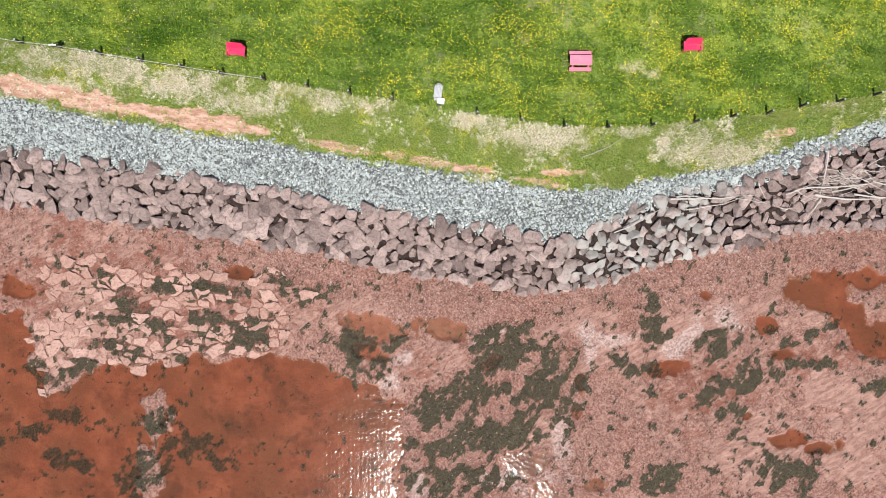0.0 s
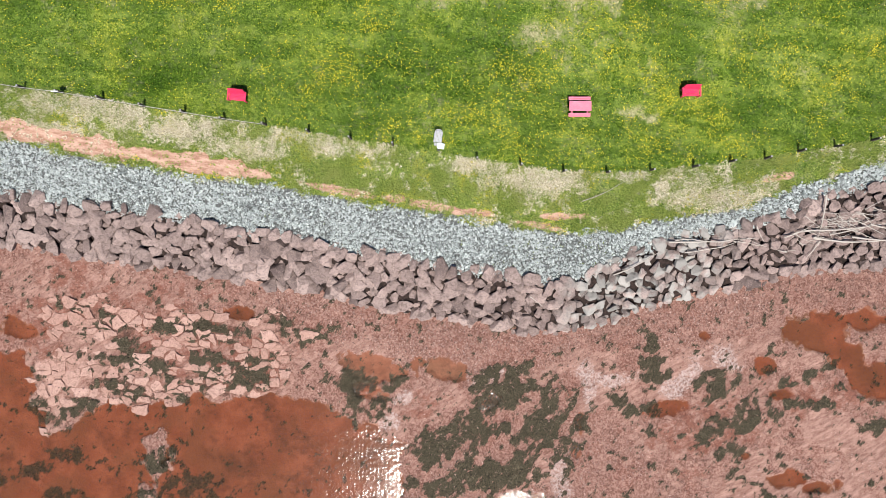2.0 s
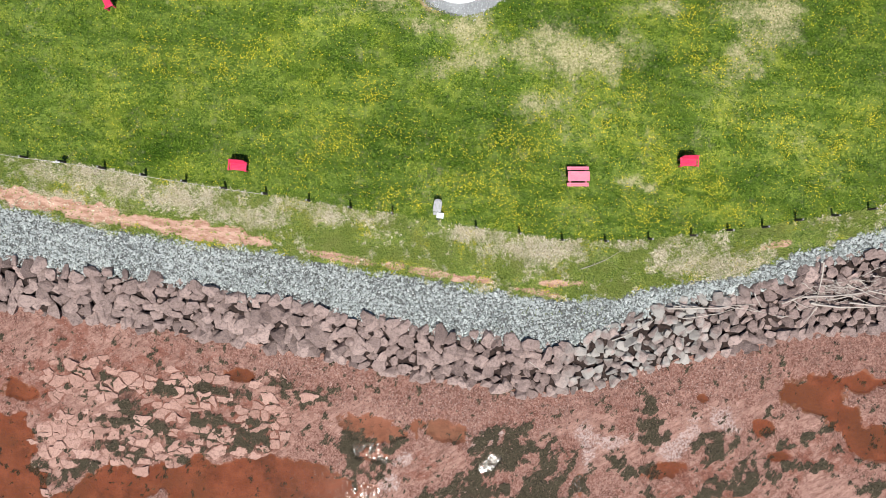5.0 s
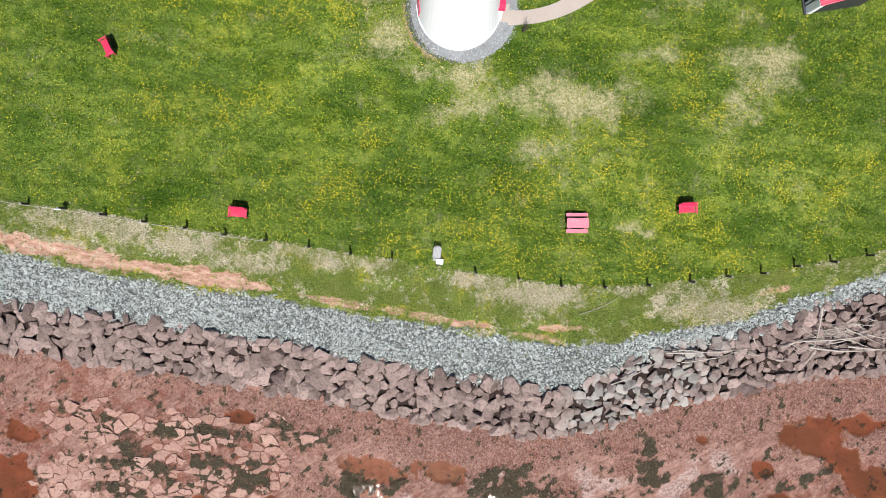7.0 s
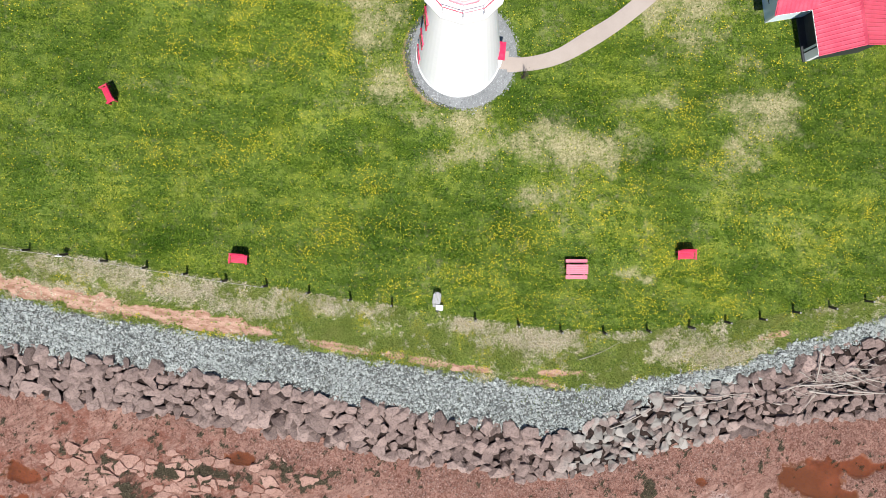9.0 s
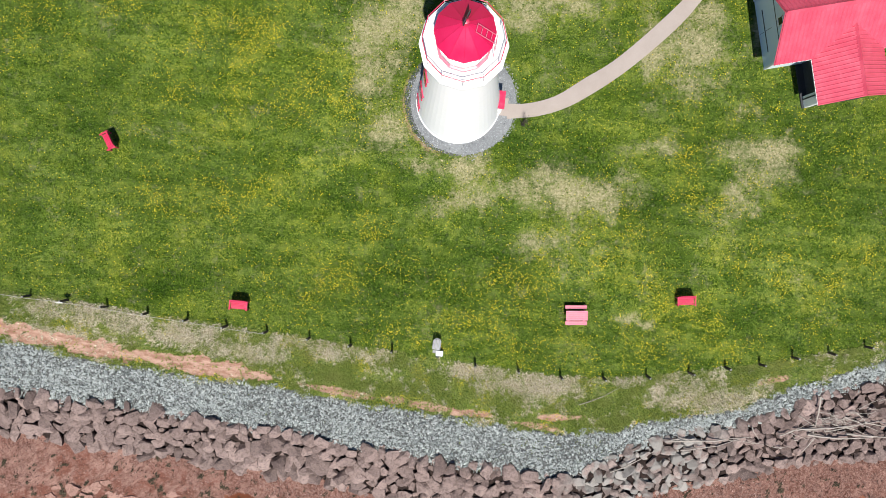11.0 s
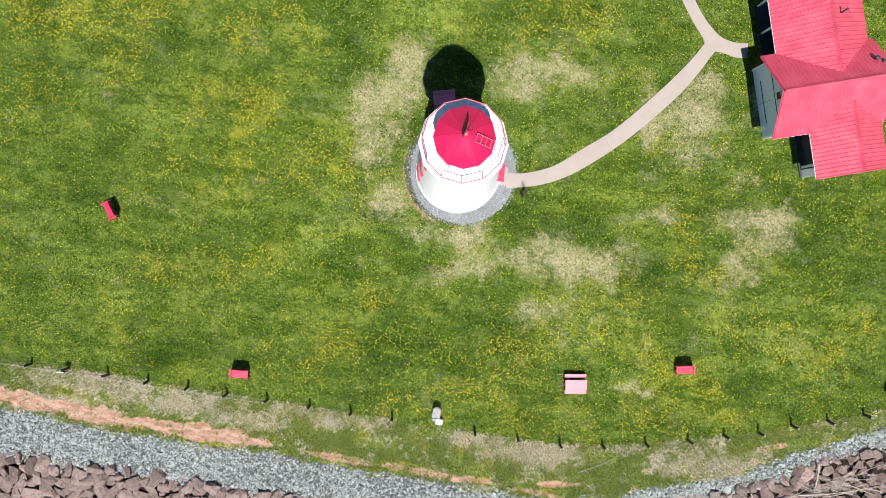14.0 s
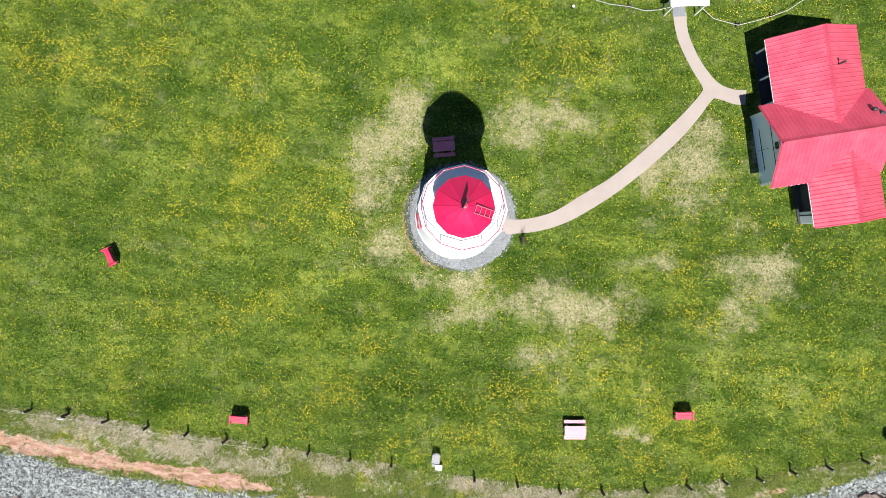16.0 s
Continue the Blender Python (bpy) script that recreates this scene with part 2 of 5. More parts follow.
def make_ground():
    p = Paint("ground_surface", 0.9, spec=0.12)
    fine, tiny = p.noise(5.5, 6, 0.7), p.noise(24, 3)
    grass = lawn_colour(p)
    uneven = p.math("MULTIPLY", p.math("SUBTRACT", p.noise(1.4, 8, 0.75), 0.5), 1.6)
    grass = p.mix(p.ramp(p.math("ADD", p.attr("dark"), uneven), 0.10, 1.0, 0, 1.0), grass, (0.45, 0.58, 0.38), "MULTIPLY")
    grass = p.mix(p.ramp(p.math("ADD", p.attr("light"), uneven), 0.10, 1.0, 0, 1.0), grass, (1.55, 1.42, 1.6), "MULTIPLY")
    dry = p.mix(p.ramp(fine, 0.32, 0.68), (0.155, 0.148, 0.058), (0.47, 0.415, 0.25))
    dry = p.mix(p.ramp(p.noise(14, 4, 0.7), 0.52, 0.66, 0, 0.7), dry, (0.58, 0.52, 0.36))
    dryness = p.math("ADD", p.attr("dry"), p.math("MULTIPLY", p.math("SUBTRACT", p.noise(2.1, 8, 0.78), 0.5), 2.4))
    col = p.mix(p.ramp(dryness, 0.05, 1.0, 0, 0.9), grass, dry)
    # bare red soil
    soil = p.mix(p.ramp(p.noise(1.6, 8, 0.75, stretch=(0.5, 1.5, 1), turn=-9), 0.36, 0.64), (0.26, 0.140, 0.095), (0.47, 0.31, 0.24))
    soil = p.mix(p.ramp(tiny, 0.55, 0.75, 0, 0.5), soil, (0.186, 0.081, 0.043))
    edge = p.math("MULTIPLY", p.math("SUBTRACT", p.noise(2.0, 8, 0.72), 0.5), 2.0)
    col = p.mix(p.ramp(p.math("ADD", p.attr("soil"), p.math("MULTIPLY", edge, 0.45)), 0.42, 0.60), col, soil)
    trodden = p.math("ADD", p.attr("worn"), p.math("MULTIPLY", edge, 0.45))
    col = p.mix(p.ramp(trodden, 0.15, 0.85, 0, 0.85), col, p.mix(p.ramp(fine, 0.3, 0.7), (0.22, 0.135, 0.085), (0.40, 0.28, 0.19)))
    # grit under the stones
    grit = p.mix(p.ramp(p.noise(9, 4), 0.3, 0.7), (0.035, 0.038, 0.038), (0.15, 0.155, 0.15))
    col = p.mix(p.ramp(p.math("ADD", p.attr("grit"), p.math("MULTIPLY", edge, 0.6)), 0.42, 0.58), col, grit)
    # dark soil among the boulders, taken near black to deepen the gaps' shade
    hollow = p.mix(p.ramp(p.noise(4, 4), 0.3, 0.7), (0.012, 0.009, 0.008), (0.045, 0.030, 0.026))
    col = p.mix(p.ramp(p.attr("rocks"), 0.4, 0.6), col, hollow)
    # beach: red sandstone, mud, wet hollows
    sand = p.mix(p.ramp(p.noise(1.3, 8, 0.72), 0.3, 0.72), (0.126, 0.053, 0.039), (0.268, 0.140, 0.110))
    sand = p.mix(p.ramp(p.noise(0.3, 7, 0.7), 0.48, 0.62, 0, 0.6), sand, (0.175, 0.066, 0.046))
    grain = p.cells(8.5, out="Color")
    sand = p.mix(0.34, sand, p.mix(p.ramp(grain, 0.2, 0.9), (0.05, 0.022, 0.017), (0.42, 0.28, 0.235)))
    sand = p.mix(p.ramp(tiny, 0.58, 0.72, 0, 0.6), sand, (0.372, 0.254, 0.211))
    pale = p.mix(p.ramp(p.noise(1.7, 7, 0.7, stretch=(0.6, 2.0, 1), turn=30), 0.3, 0.7), (0.17, 0.088, 0.068), (0.34, 0.205, 0.168))
    bent = p.node("ShaderNodeTexNoise", Vector=p.where(), Scale=1.1, Detail=6.0, Roughness=0.7).outputs["Color"]
    bent = p.mix(1.0, p.where(), p.mix(1.0, bent, (1.5, 1.5, 1.5), "MULTIPLY"), "ADD")
    crack = p.math("MINIMUM", p.cells(0.75, "DISTANCE_TO_EDGE", bent), p.math("ADD", p.cells(1.9, "DISTANCE_TO_EDGE", bent), 0.012))
    ragged = p.math("MULTIPLY", p.math("SUBTRACT", p.noise(0.9, 9, 0.72), 0.5), 2.8)
    sand = p.mix(p.ramp(p.math("ADD", p.attr("pale"), ragged), 0.42, 0.62), sand, pale)
    split = p.mix(p.ramp(p.noise(3, 5), 0.4, 0.6), (0.050, 0.026, 0.018), (0.130, 0.060, 0.044))
    sand = p.mix(p.ramp(p.math("ADD", p.attr("crack"), p.math("MULTIPLY", p.math("SUBTRACT", p.noise(2.5, 7, 0.75), 0.5), 1.6)), 0.5, 0.75, 0, 0.85), sand, split)
    stained = p.math("ADD", p.attr("bedrock"), p.math("MULTIPLY", p.math("SUBTRACT", p.noise(0.8, 8, 0.75), 0.5), 2.6))
    sand = p.mix(p.ramp(stained, 0.75, 1.2, 0, 0.75), sand, (0.150, 0.052, 0.034))
    lines = p.math("MULTIPLY", p.ramp(crack, 0.0, 0.05, 1, 0), p.ramp(p.math("ADD", p.attr("bedrock"), p.math("SUBTRACT", p.noise(0.9, 4), 0.5)), 0.3, 0.7))
    sand = p.mix(p.math("MULTIPLY", lines, 0.5), sand, (0.060, 0.026, 0.018))
    # white salt, and the glare of wet sand painted in the same pale colour
    salt_sheen = p.math("ADD", p.attr("salt_sheen"), p.math("MULTIPLY", p.math("SUBTRACT", p.noise(4.5, 8, 0.8), 0.5), 3.2))
    sand = p.mix(p.ramp(salt_sheen, 0.70, 1.30, 0, 0.7), sand, (0.446, 0.374, 0.355))
    sand = p.mix(p.ramp(p.noise(7.0, 6, 0.8), 0.54, 0.68, 0, 0.55), sand, (0.43, 0.295, 0.25))
    sand = p.mix(p.ramp(p.noise(5.2, 7, 0.8), 0.54, 0.68, 0, 0.6), sand, (0.085, 0.036, 0.026))
    mud = p.mix(p.ramp(p.noise(0.5, 6, 0.65), 0.38, 0.66), (0.170, 0.066, 0.038), (0.225, 0.092, 0.056))
    mud = p.mix(p.ramp(p.noise(0.22, 6, 0.65), 0.44, 0.62, 0, 0.65), mud, (0.135, 0.066, 0.038))
    mud = p.mix(p.ramp(p.noise(4.5, 5, 0.75), 0.62, 0.70, 0, 0.75), mud, (0.053, 0.028, 0.014))
    mud = p.mix(p.ramp(p.noise(0.30, 7, 0.7), 0.50, 0.66, 0, 0.7), mud, (0.085, 0.042, 0.027))
    pool_rim = p.math("ADD", p.attr("pool"), p.math("MULTIPLY", p.math("SUBTRACT", p.noise(1.3, 9, 0.75), 0.5), 1.3))
    in_pool = p.ramp(pool_rim, 0.46, 0.54)
    sand = p.mix(in_pool, sand, mud)
    weedy = p.math("ADD", p.attr("weed"), p.math("MULTIPLY", p.math("SUBTRACT", p.noise(5.0, 8, 0.82, stretch=(0.4, 1.7, 1), turn=54), 0.5), 2.8))
    weed = p.mix(p.ramp(p.noise(14, 4), 0.35, 0.7), (0.020, 0.017, 0.011), (0.085, 0.072, 0.046))
    in_weed = p.ramp(weedy, 0.52, 0.64)
    sand = p.mix(in_weed, sand, weed)
    on_beach = p.ramp(p.math("ADD", p.attr("beach"), p.math("MULTIPLY", edge, 0.3)), 0.45, 0.55)
    col = p.mix(on_beach, col, sand)
    wet = p.math("MULTIPLY", on_beach, p.math("MAXIMUM", in_pool, p.math("MULTIPLY", p.attr("wet"), 0.8)))
    p.put(p.bsdf.inputs["Roughness"], p.ramp(wet, 0.0, 1.0, 0.92, 0.8))
    h = p.math("ADD", p.math("MULTIPLY", fine, 0.6), p.math("MULTIPLY", tiny, 0.5))
    p.bump(p.math("ADD", h, p.math("MULTIPLY", p.noise(2.2, 6, 0.7), 0.9)), 0.8, 0.14)
    return p.base(col)


def make_stone(name, dark, light, tint, random_out="island", lichen=None, east=None):
    p = Paint(name, 0.88, spec=0.3)
    r = p.island() if random_out == "island" else p.object_random()
    col = p.mix(r, dark, light)
    wide = p.noise(0.16, 3)
    col = p.mix(p.ramp(wide, 0.42, 0.62, 0, 0.65), col, tint)
    col = p.mix(p.ramp(p.noise(3.5, 8, 0.78), 0.45, 0.62, 0, 0.6), col, tuple(c * 0.6 for c in dark))
    col = p.mix(p.ramp(p.noise(11, 5, 0.7), 0.54, 0.68, 0, 0.35), col, tuple(min(1, c * 1.5) for c in light))
    if east:
        # another, paler bed of rock was tipped at the eastern end
        px = p.node("ShaderNodeSeparateXYZ", Vector=p.where()).outputs[0]
        here = p.math("MULTIPLY", p.ramp(px, 8.5, 12.0), p.ramp(px, 25.0, 20.0))
        col = p.mix(p.math("MULTIPLY", here, p.ramp(p.noise(0.7, 2), 0.42, 0.55, 0.15, 0.8)), col, p.mix(r, tuple(c * 0.6 for c in east), east))
    if lichen:
        col = p.mix(p.ramp(p.noise(1.6, 5, 0.7), 0.55, 0.7, 0, 0.6), col, lichen)
    p.bump(p.noise(4, 8, 0.78), 0.9, 0.16)
    return p.base(col)


def make_leaf(name, a, b, c, rough=0.7, patch=0.5):
    p = Paint(name, rough, spec=0.1)
    r = p.island()
    col = p.mix(r, a, b)
    col = p.mix(p.ramp(p.noise(0.55, 5, 0.65), 0.42, 0.68, 0, patch), col, c)
    return p.base(col)


def make_roof(name="red_sheet_roof", dark=(0.48, 0.055, 0.096), light=(0.58, 0.082, 0.130), worn=(0.60, 0.14, 0.20)):
    p = Paint(name, 0.38, spec=0.6)
    n = p.noise(0.8, 5)
    col = p.mix(p.ramp(n, 0.3, 0.75), dark, light)
    col = p.mix(p.ramp(p.noise(9, 4, stretch=(1, 0.15, 1)), 0.5, 0.8, 0, 0.35), col, worn)
    p.put(p.bsdf.inputs["Roughness"], p.ramp(n, 0.3, 0.8, 0.32, 0.5))
    p.bump(p.noise(40, 2), 0.06, 0.01)
    return p.base(col)


def make_water():
    p = Paint("pool_water")
    t = p.tree
    t.nodes.remove(p.bsdf)
    clear = p.node("ShaderNodeBsdfTransparent", Color=(0.87, 0.77, 0.70))
    gloss = p.node("ShaderNodeBsdfGlossy", Roughness=0.13)
    waves = p.math("ADD", p.noise(17.0, 2, 0.6, stretch=(1, 1.3, 1)), p.math("MULTIPLY", p.noise(33.0, 1), 0.5))
    b = p.node("ShaderNodeBump", Strength=0.25, Distance=0.003)
    p.put(b.inputs["Height"], waves)
    p.put(gloss.inputs["Normal"], b.outputs[0])
    fres = p.node("ShaderNodeFresnel", IOR=1.33)
    p.put(fres.inputs["Normal"], b.outputs[0])
    m = p.node("ShaderNodeMixShader")
    p.put(m.inputs[0], fres.outputs[0]), p.put(m.inputs[1], clear.outputs[0]), p.put(m.inputs[2], gloss.outputs[0])
    p.put(t.nodes["Material Output"].inputs["Surface"], m.outputs[0])
    return p.mat


def make_concrete(name, a, b, stain):
    p = Paint(name, 0.85, spec=0.3)
    col = p.mix(p.ramp(p.noise(0.5, 7, 0.7), 0.25, 0.75), a, b)
    col = p.mix(p.ramp(p.noise(35, 3), 0.5, 0.75, 0, 0.45), col, stain)
    p.bump(p.noise(55, 3), 0.25, 0.01)
    return p.base(col)


def make_glass():
    p = Paint("window_glass", 0.05, spec=0.6)
    return p.base(p.mix(p.ramp(p.noise(0.7, 2), 0.3, 0.7), (0.012, 0.016, 0.02), (0.03, 0.036, 0.042)))


GROUND = make_ground()
WATER = make_water()
BOULDER = make_stone("purple_boulder", (0.098, 0.070, 0.064), (0.375, 0.280, 0.252), (0.245, 0.180, 0.162), "object", east=(0.36, 0.35, 0.325))
BOULDER_BULK = make_stone("purple_boulder_heap", (0.098, 0.070, 0.064), (0.375, 0.280, 0.252), (0.245, 0.180, 0.162), "island", east=(0.36, 0.35, 0.325))
GRAVEL = make_stone("grey_crushed_stone", (0.165, 0.184, 0.182), (0.54, 0.578, 0.565), (0.42, 0.45, 0.44))
SLAB = make_stone("pink_sandstone", (0.265, 0.152, 0.120), (0.43, 0.275, 0.228), (0.355, 0.205, 0.162), "object")
PEBBLE = make_stone("beach_pebble", (0.080, 0.036, 0.028), (0.44, 0.30, 0.26), (0.20, 0.100, 0.076))
GRASS = make_lawn_blades()
ROUGH_GRASS = make_leaf("rough_green_grass", (0.045, 0.105, 0.010), (0.36, 0.41, 0.100), (0.29, 0.30, 0.100))
STRAW = make_leaf("dry_straw_grass", (0.28, 0.24, 0.15), (0.86, 0.79, 0.64), (0.52, 0.46, 0.31))
LAWN_STRAW = make_leaf("dry_lawn_straw", (0.17, 0.155, 0.060), (0.54, 0.475, 0.28), (0.36, 0.32, 0.165))
FLOWER = make_leaf("dandelion_yellow", (0.40, 0.34, 0.010), (0.74, 0.59, 0.035), (0.52, 0.42, 0.016))
WEED = make_leaf("bladder_wrack", (0.014, 0.011, 0.008), (0.112, 0.090, 0.058), (0.040, 0.032, 0.021), 0.6)
ROOF = make_roof()
LANTERN_RED = make_roof("crimson_lantern_roof", (0.50, 0.004, 0.062), (0.56, 0.010, 0.084), (0.58, 0.03, 0.11))
RED = painted("red_paint", (0.50, 0.020, 0.075), (0.54, 0.07, 0.13), 0.36, 0.6)
PINK = painted("sun_bleached_red_paint", (0.55, 0.145, 0.205), (0.62, 0.25, 0.30), 0.36, 0.7)
WHITE = painted("white_paint", (0.86, 0.86, 0.85), (0.78, 0.77, 0.75), 0.5, grime=0.25)
CEDAR = painted("white_shingle_paint", (0.87, 0.87, 0.87), (0.80, 0.80, 0.79), 0.6, grime=0.2)
# white wall paint with the blue of skylit shade mixed into its colour
SKY_TINTED_WHITE = painted("sky_tinted_white_paint", (0.72, 0.82, 0.88), (0.66, 0.75, 0.80), 0.6, grime=0.2)
TRIM = painted("pale_trim_paint", (0.62, 0.64, 0.66), (0.5, 0.5, 0.5), 0.5)
# for dark fittings, and for the porch recesses as painted shade
DARK = painted("dark_stain_and_shade", (0.03, 0.032, 0.036), (0.06, 0.06, 0.06), 0.6)
GREY_WOOD = painted("weathered_post_wood", (0.075, 0.062, 0.05), (0.15, 0.13, 0.11), 0.85, 0.2)
DRIFT = painted("bleached_driftwood", (0.36, 0.32, 0.285), (0.22, 0.19, 0.165), 0.85, 0.15)
ROPE = painted("white_rope", (0.46, 0.44, 0.41), (0.34, 0.32, 0.29), 0.85, 0.2)
PALE_GREY = painted("weathered_pale_grey_paint", (0.30, 0.30, 0.305), (0.22, 0.22, 0.22), 0.7, 0.3)
METAL = painted("galvanised_steel", (0.42, 0.43, 0.44), (0.30, 0.30, 0.30), 0.4)
PATH_MAT = make_concrete("pale_concrete", (0.318, 0.270, 0.240), (0.362, 0.312, 0.280), (0.25, 0.21, 0.185))
STONE_GREY = make_concrete("grey_stone_chips", (0.15, 0.158, 0.165), (0.23, 0.24, 0.25), (0.09, 0.095, 0.10))
GLASS = make_glass()
APRON_STONE = make_stone("grey_apron_chips", (0.15, 0.158, 0.165), (0.42, 0.435, 0.45), (0.27, 0.28, 0.29))

# ---------------------------------------------------------------- the lie of the land
# lines that run from west to east: fence, top of the gravel, top and foot of the boulders
FENCE = [(-32.37, 15.9), (-29.42, 15.56), (-26.3, 15.04), (-23.17, 14.53), (-20.04, 14.05), (-16.91, 13.54), (-13.73, 13.11), (-10.43, 12.59), (-7.16, 12.03), (-3.94, 11.56), (-0.67, 11.04), (2.6, 10.52), (5.96, 10.05), (9.27, 9.57), (12.63, 9.49), (16.03, 9.66), (19.29, 9.92), (22.16, 10.32), (24.85, 10.53), (27.45, 11.1), (30.27, 11.49), (33.08, 11.96)]
GRAVEL_TOP = [(-34.89, 12.08), (-32.23, 11.73), (-27.8, 10.54), (-23.81, 10.1), (-19.81, 9.22), (-17.14, 9.0), (-13.59, 8.69), (-10.03, 7.76), (-6.47, 7.23), (-3.8, 6.79), (-0.68, 6.35), (3.33, 5.82), (6.0, 5.24), (9.57, 4.67), (11.35, 4.94), (14.02, 5.12), (16.68, 5.92), (20.68, 6.36), (24.23, 6.81), (26.43, 8.05), (29.52, 8.8), (31.72, 9.55), (34.71, 10.57)]
ROCK_TOP = [(-35.63, 7.99), (-33.36, 7.77), (-30.65, 7.0), (-27.47, 6.87), (-24.3, 6.42), (-20.67, 5.88), (-17.5, 5.06), (-12.96, 4.61), (-10.24, 3.94), (-7.51, 3.35), (-3.88, 2.81), (-0.24, 2.13), (3.4, 1.68), (6.59, 1.22), (9.09, 0.54), (11.59, 1.46), (13.4, 2.28), (16.11, 3.5), (17.91, 4.27), (21.08, 4.87), (24.69, 5.55), (27.85, 6.45), (30.08, 7.81), (35.38, 8.93)]
ROCK_FOOT = [(-37.23, 3.67), (-34.39, 3.39), (-31.08, 2.83), (-28.24, 2.26), (-24.92, 1.88), (-21.6, 1.41), (-17.34, 0.71), (-13.54, -0.0), (-9.75, -0.47), (-6.9, -1.42), (-4.05, -1.9), (-1.2, -2.46), (2.13, -2.84), (5.46, -3.41), (9.27, -3.88), (12.59, -3.07), (14.95, -2.35), (18.26, -1.16), (22.04, -0.44), (25.82, 0.27), (30.06, 1.46), (37.04, 1.94)]


def line_y(line, x):
    xs, ys = [p[0] for p in line], [p[1] for p in line]
    xs, ys = [-900.0, xs[0] - 60] + xs + [xs[-1] + 60, 900.0], [ys[0] + 90, ys[0] + 12] + ys + [ys[-1] + 14, ys[-1] + 90]
    return np.interp(x, xs, ys)


POOLS = [(-6.23, -6.71, 2.29, 1.14, -10), (-0.01, -6.94, 2.0, 1.05, -12), (-36.35, -3.62, 1.43, 1.05, 0), (-6.47, -8.87, 1.62, 0.67, -20), (-17.19, -1.83, 1.53, 0.57, -10), (6.99, -18.56, 1.53, 1.05, 5), (8.45, -20.75, 1.05, 0.86, 0), (11.51, -11.51, 0.48, 0.95, 8), (11.29, -13.69, 0.38, 0.76, 8), (18.93, -10.29, 1.53, 0.62, 6), (27.23, -6.33, 0.86, 0.62, -20), (28.71, -8.97, 0.67, 0.38, 0), (31.51, -16.81, 1.91, 0.48, 5), (29.58, -16.23, 1.72, 0.76, 0), (12.79, -20.26, 1.14, 0.48, 5), (3.83, -9.83, 0.57, 1.05, -50), (21.94, -3.8, 0.57, 0.43, -20), (25.7, -14.15, 0.57, 0.52, 0)]
BIG_POOL = [(-40.47, -5.78), (-35.67, -5.54), (-34.64, -6.5), (-34.7, -9.63), (-33.8, -12.15), (-30.5, -10.98), (-27.83, -9.63), (-23.28, -10.2), (-21.83, -9.23), (-18.47, -9.61), (-16.07, -9.03), (-12.71, -9.22), (-9.36, -10.33), (-6.96, -11.63), (-4.56, -12.59), (-3.12, -13.71), (-3.32, -17.35), (-4.59, -24.7), (-40.95, -24.77)]
EAST_POOL = [(27.98, -2.83), (29.77, -2.16), (33.09, -1.78), (38.8, -1.87), (38.84, -3.06), (34.55, -3.06), (34.12, -4.98), (35.58, -6.18), (38.92, -6.41), (39.02, -10.26), (36.39, -10.02), (34.2, -8.58), (32.82, -6.66), (32.22, -5.32), (30.3, -4.74), (28.14, -4.03)]
BAR = [(-24.55, -14.71, 1.05, 3.34, 4), (-25.09, -18.85, 1.24, 2.86, -6)]
WEEDS = [(-8.39, -7.67, 2.86, 1.24, -12), (-6.24, -10.08, 1.81, 1.24, 30), (-4.07, -7.67, 1.72, 0.72, 50), (-22.22, -2.89, 1.91, 0.67, 0), (-16.49, -3.6, 2.86, 1.05, 0), (-11.71, -3.83, 2.15, 0.67, -10), (-19.88, -6.96, 2.19, 1.05, -20), (-16.05, -7.68, 1.72, 1.05, 20), (-23.25, -8.17, 1.91, 0.62, -40), (-31.45, -10.36, 2.86, 0.52, 10), (-26.34, -6.25, 3.34, 0.62, -8), (-34.34, -10.6, 1.24, 0.95, 0), (-32.01, -14.23, 2.38, 0.86, 0), (-34.93, -15.7, 2.86, 0.67, 12), (-25.33, -18.86, 3.34, 1.72, 50), (-21.45, -17.38, 2.19, 1.34, -10), (-24.3, -14.47, 2.38, 1.05, 20), (-31.61, -18.38, 2.38, 0.95, -30)]
WEEDS_EAST = [(4.07, -10.07, 5.25, 2.38, 42), (8.4, -11.99, 4.01, 2.19, 30), (10.33, -13.44, 1.43, 2.62, -15), (-0.24, -13.46, 2.38, 1.91, 45), (3.13, -15.88, 5.25, 1.62, 10), (0.24, -16.86, 2.86, 1.34, 0), (0.73, -19.79, 4.29, 1.62, 0), (5.5, -7.17, 2.86, 0.95, 12), (17.43, -5.72, 1.24, 1.91, 10), (16.05, -10.05, 2.38, 0.86, -10), (24.15, -7.63, 2.67, 1.14, 20), (26.11, -10.52, 1.91, 1.72, 0), (22.78, -11.97, 2.38, 1.05, 20), (24.73, -13.91, 1.43, 1.05, 0), (31.3, -7.14, 2.86, 0.76, 20), (31.36, -9.55, 2.38, 0.57, 0), (18.08, -19.52, 3.82, 1.14, 10), (29.63, -18.76, 3.34, 1.62, 0), (36.18, -11.47, 1.43, 0.67, 0)]
LEDGE = [(-34.65, -6.98), (-33.24, -3.86), (-34.62, -1.46), (-30.78, -0.5), (-25.54, -1.45), (-21.72, -1.45), (-16.96, -2.16), (-12.66, -2.88), (-10.76, -3.83), (-13.64, -5.75), (-13.66, -8.64), (-16.55, -9.61), (-19.43, -9.61), (-22.8, -10.34), (-26.15, -9.62), (-28.57, -10.35), (-31.96, -11.57), (-34.38, -12.54), (-35.54, -10.6)]
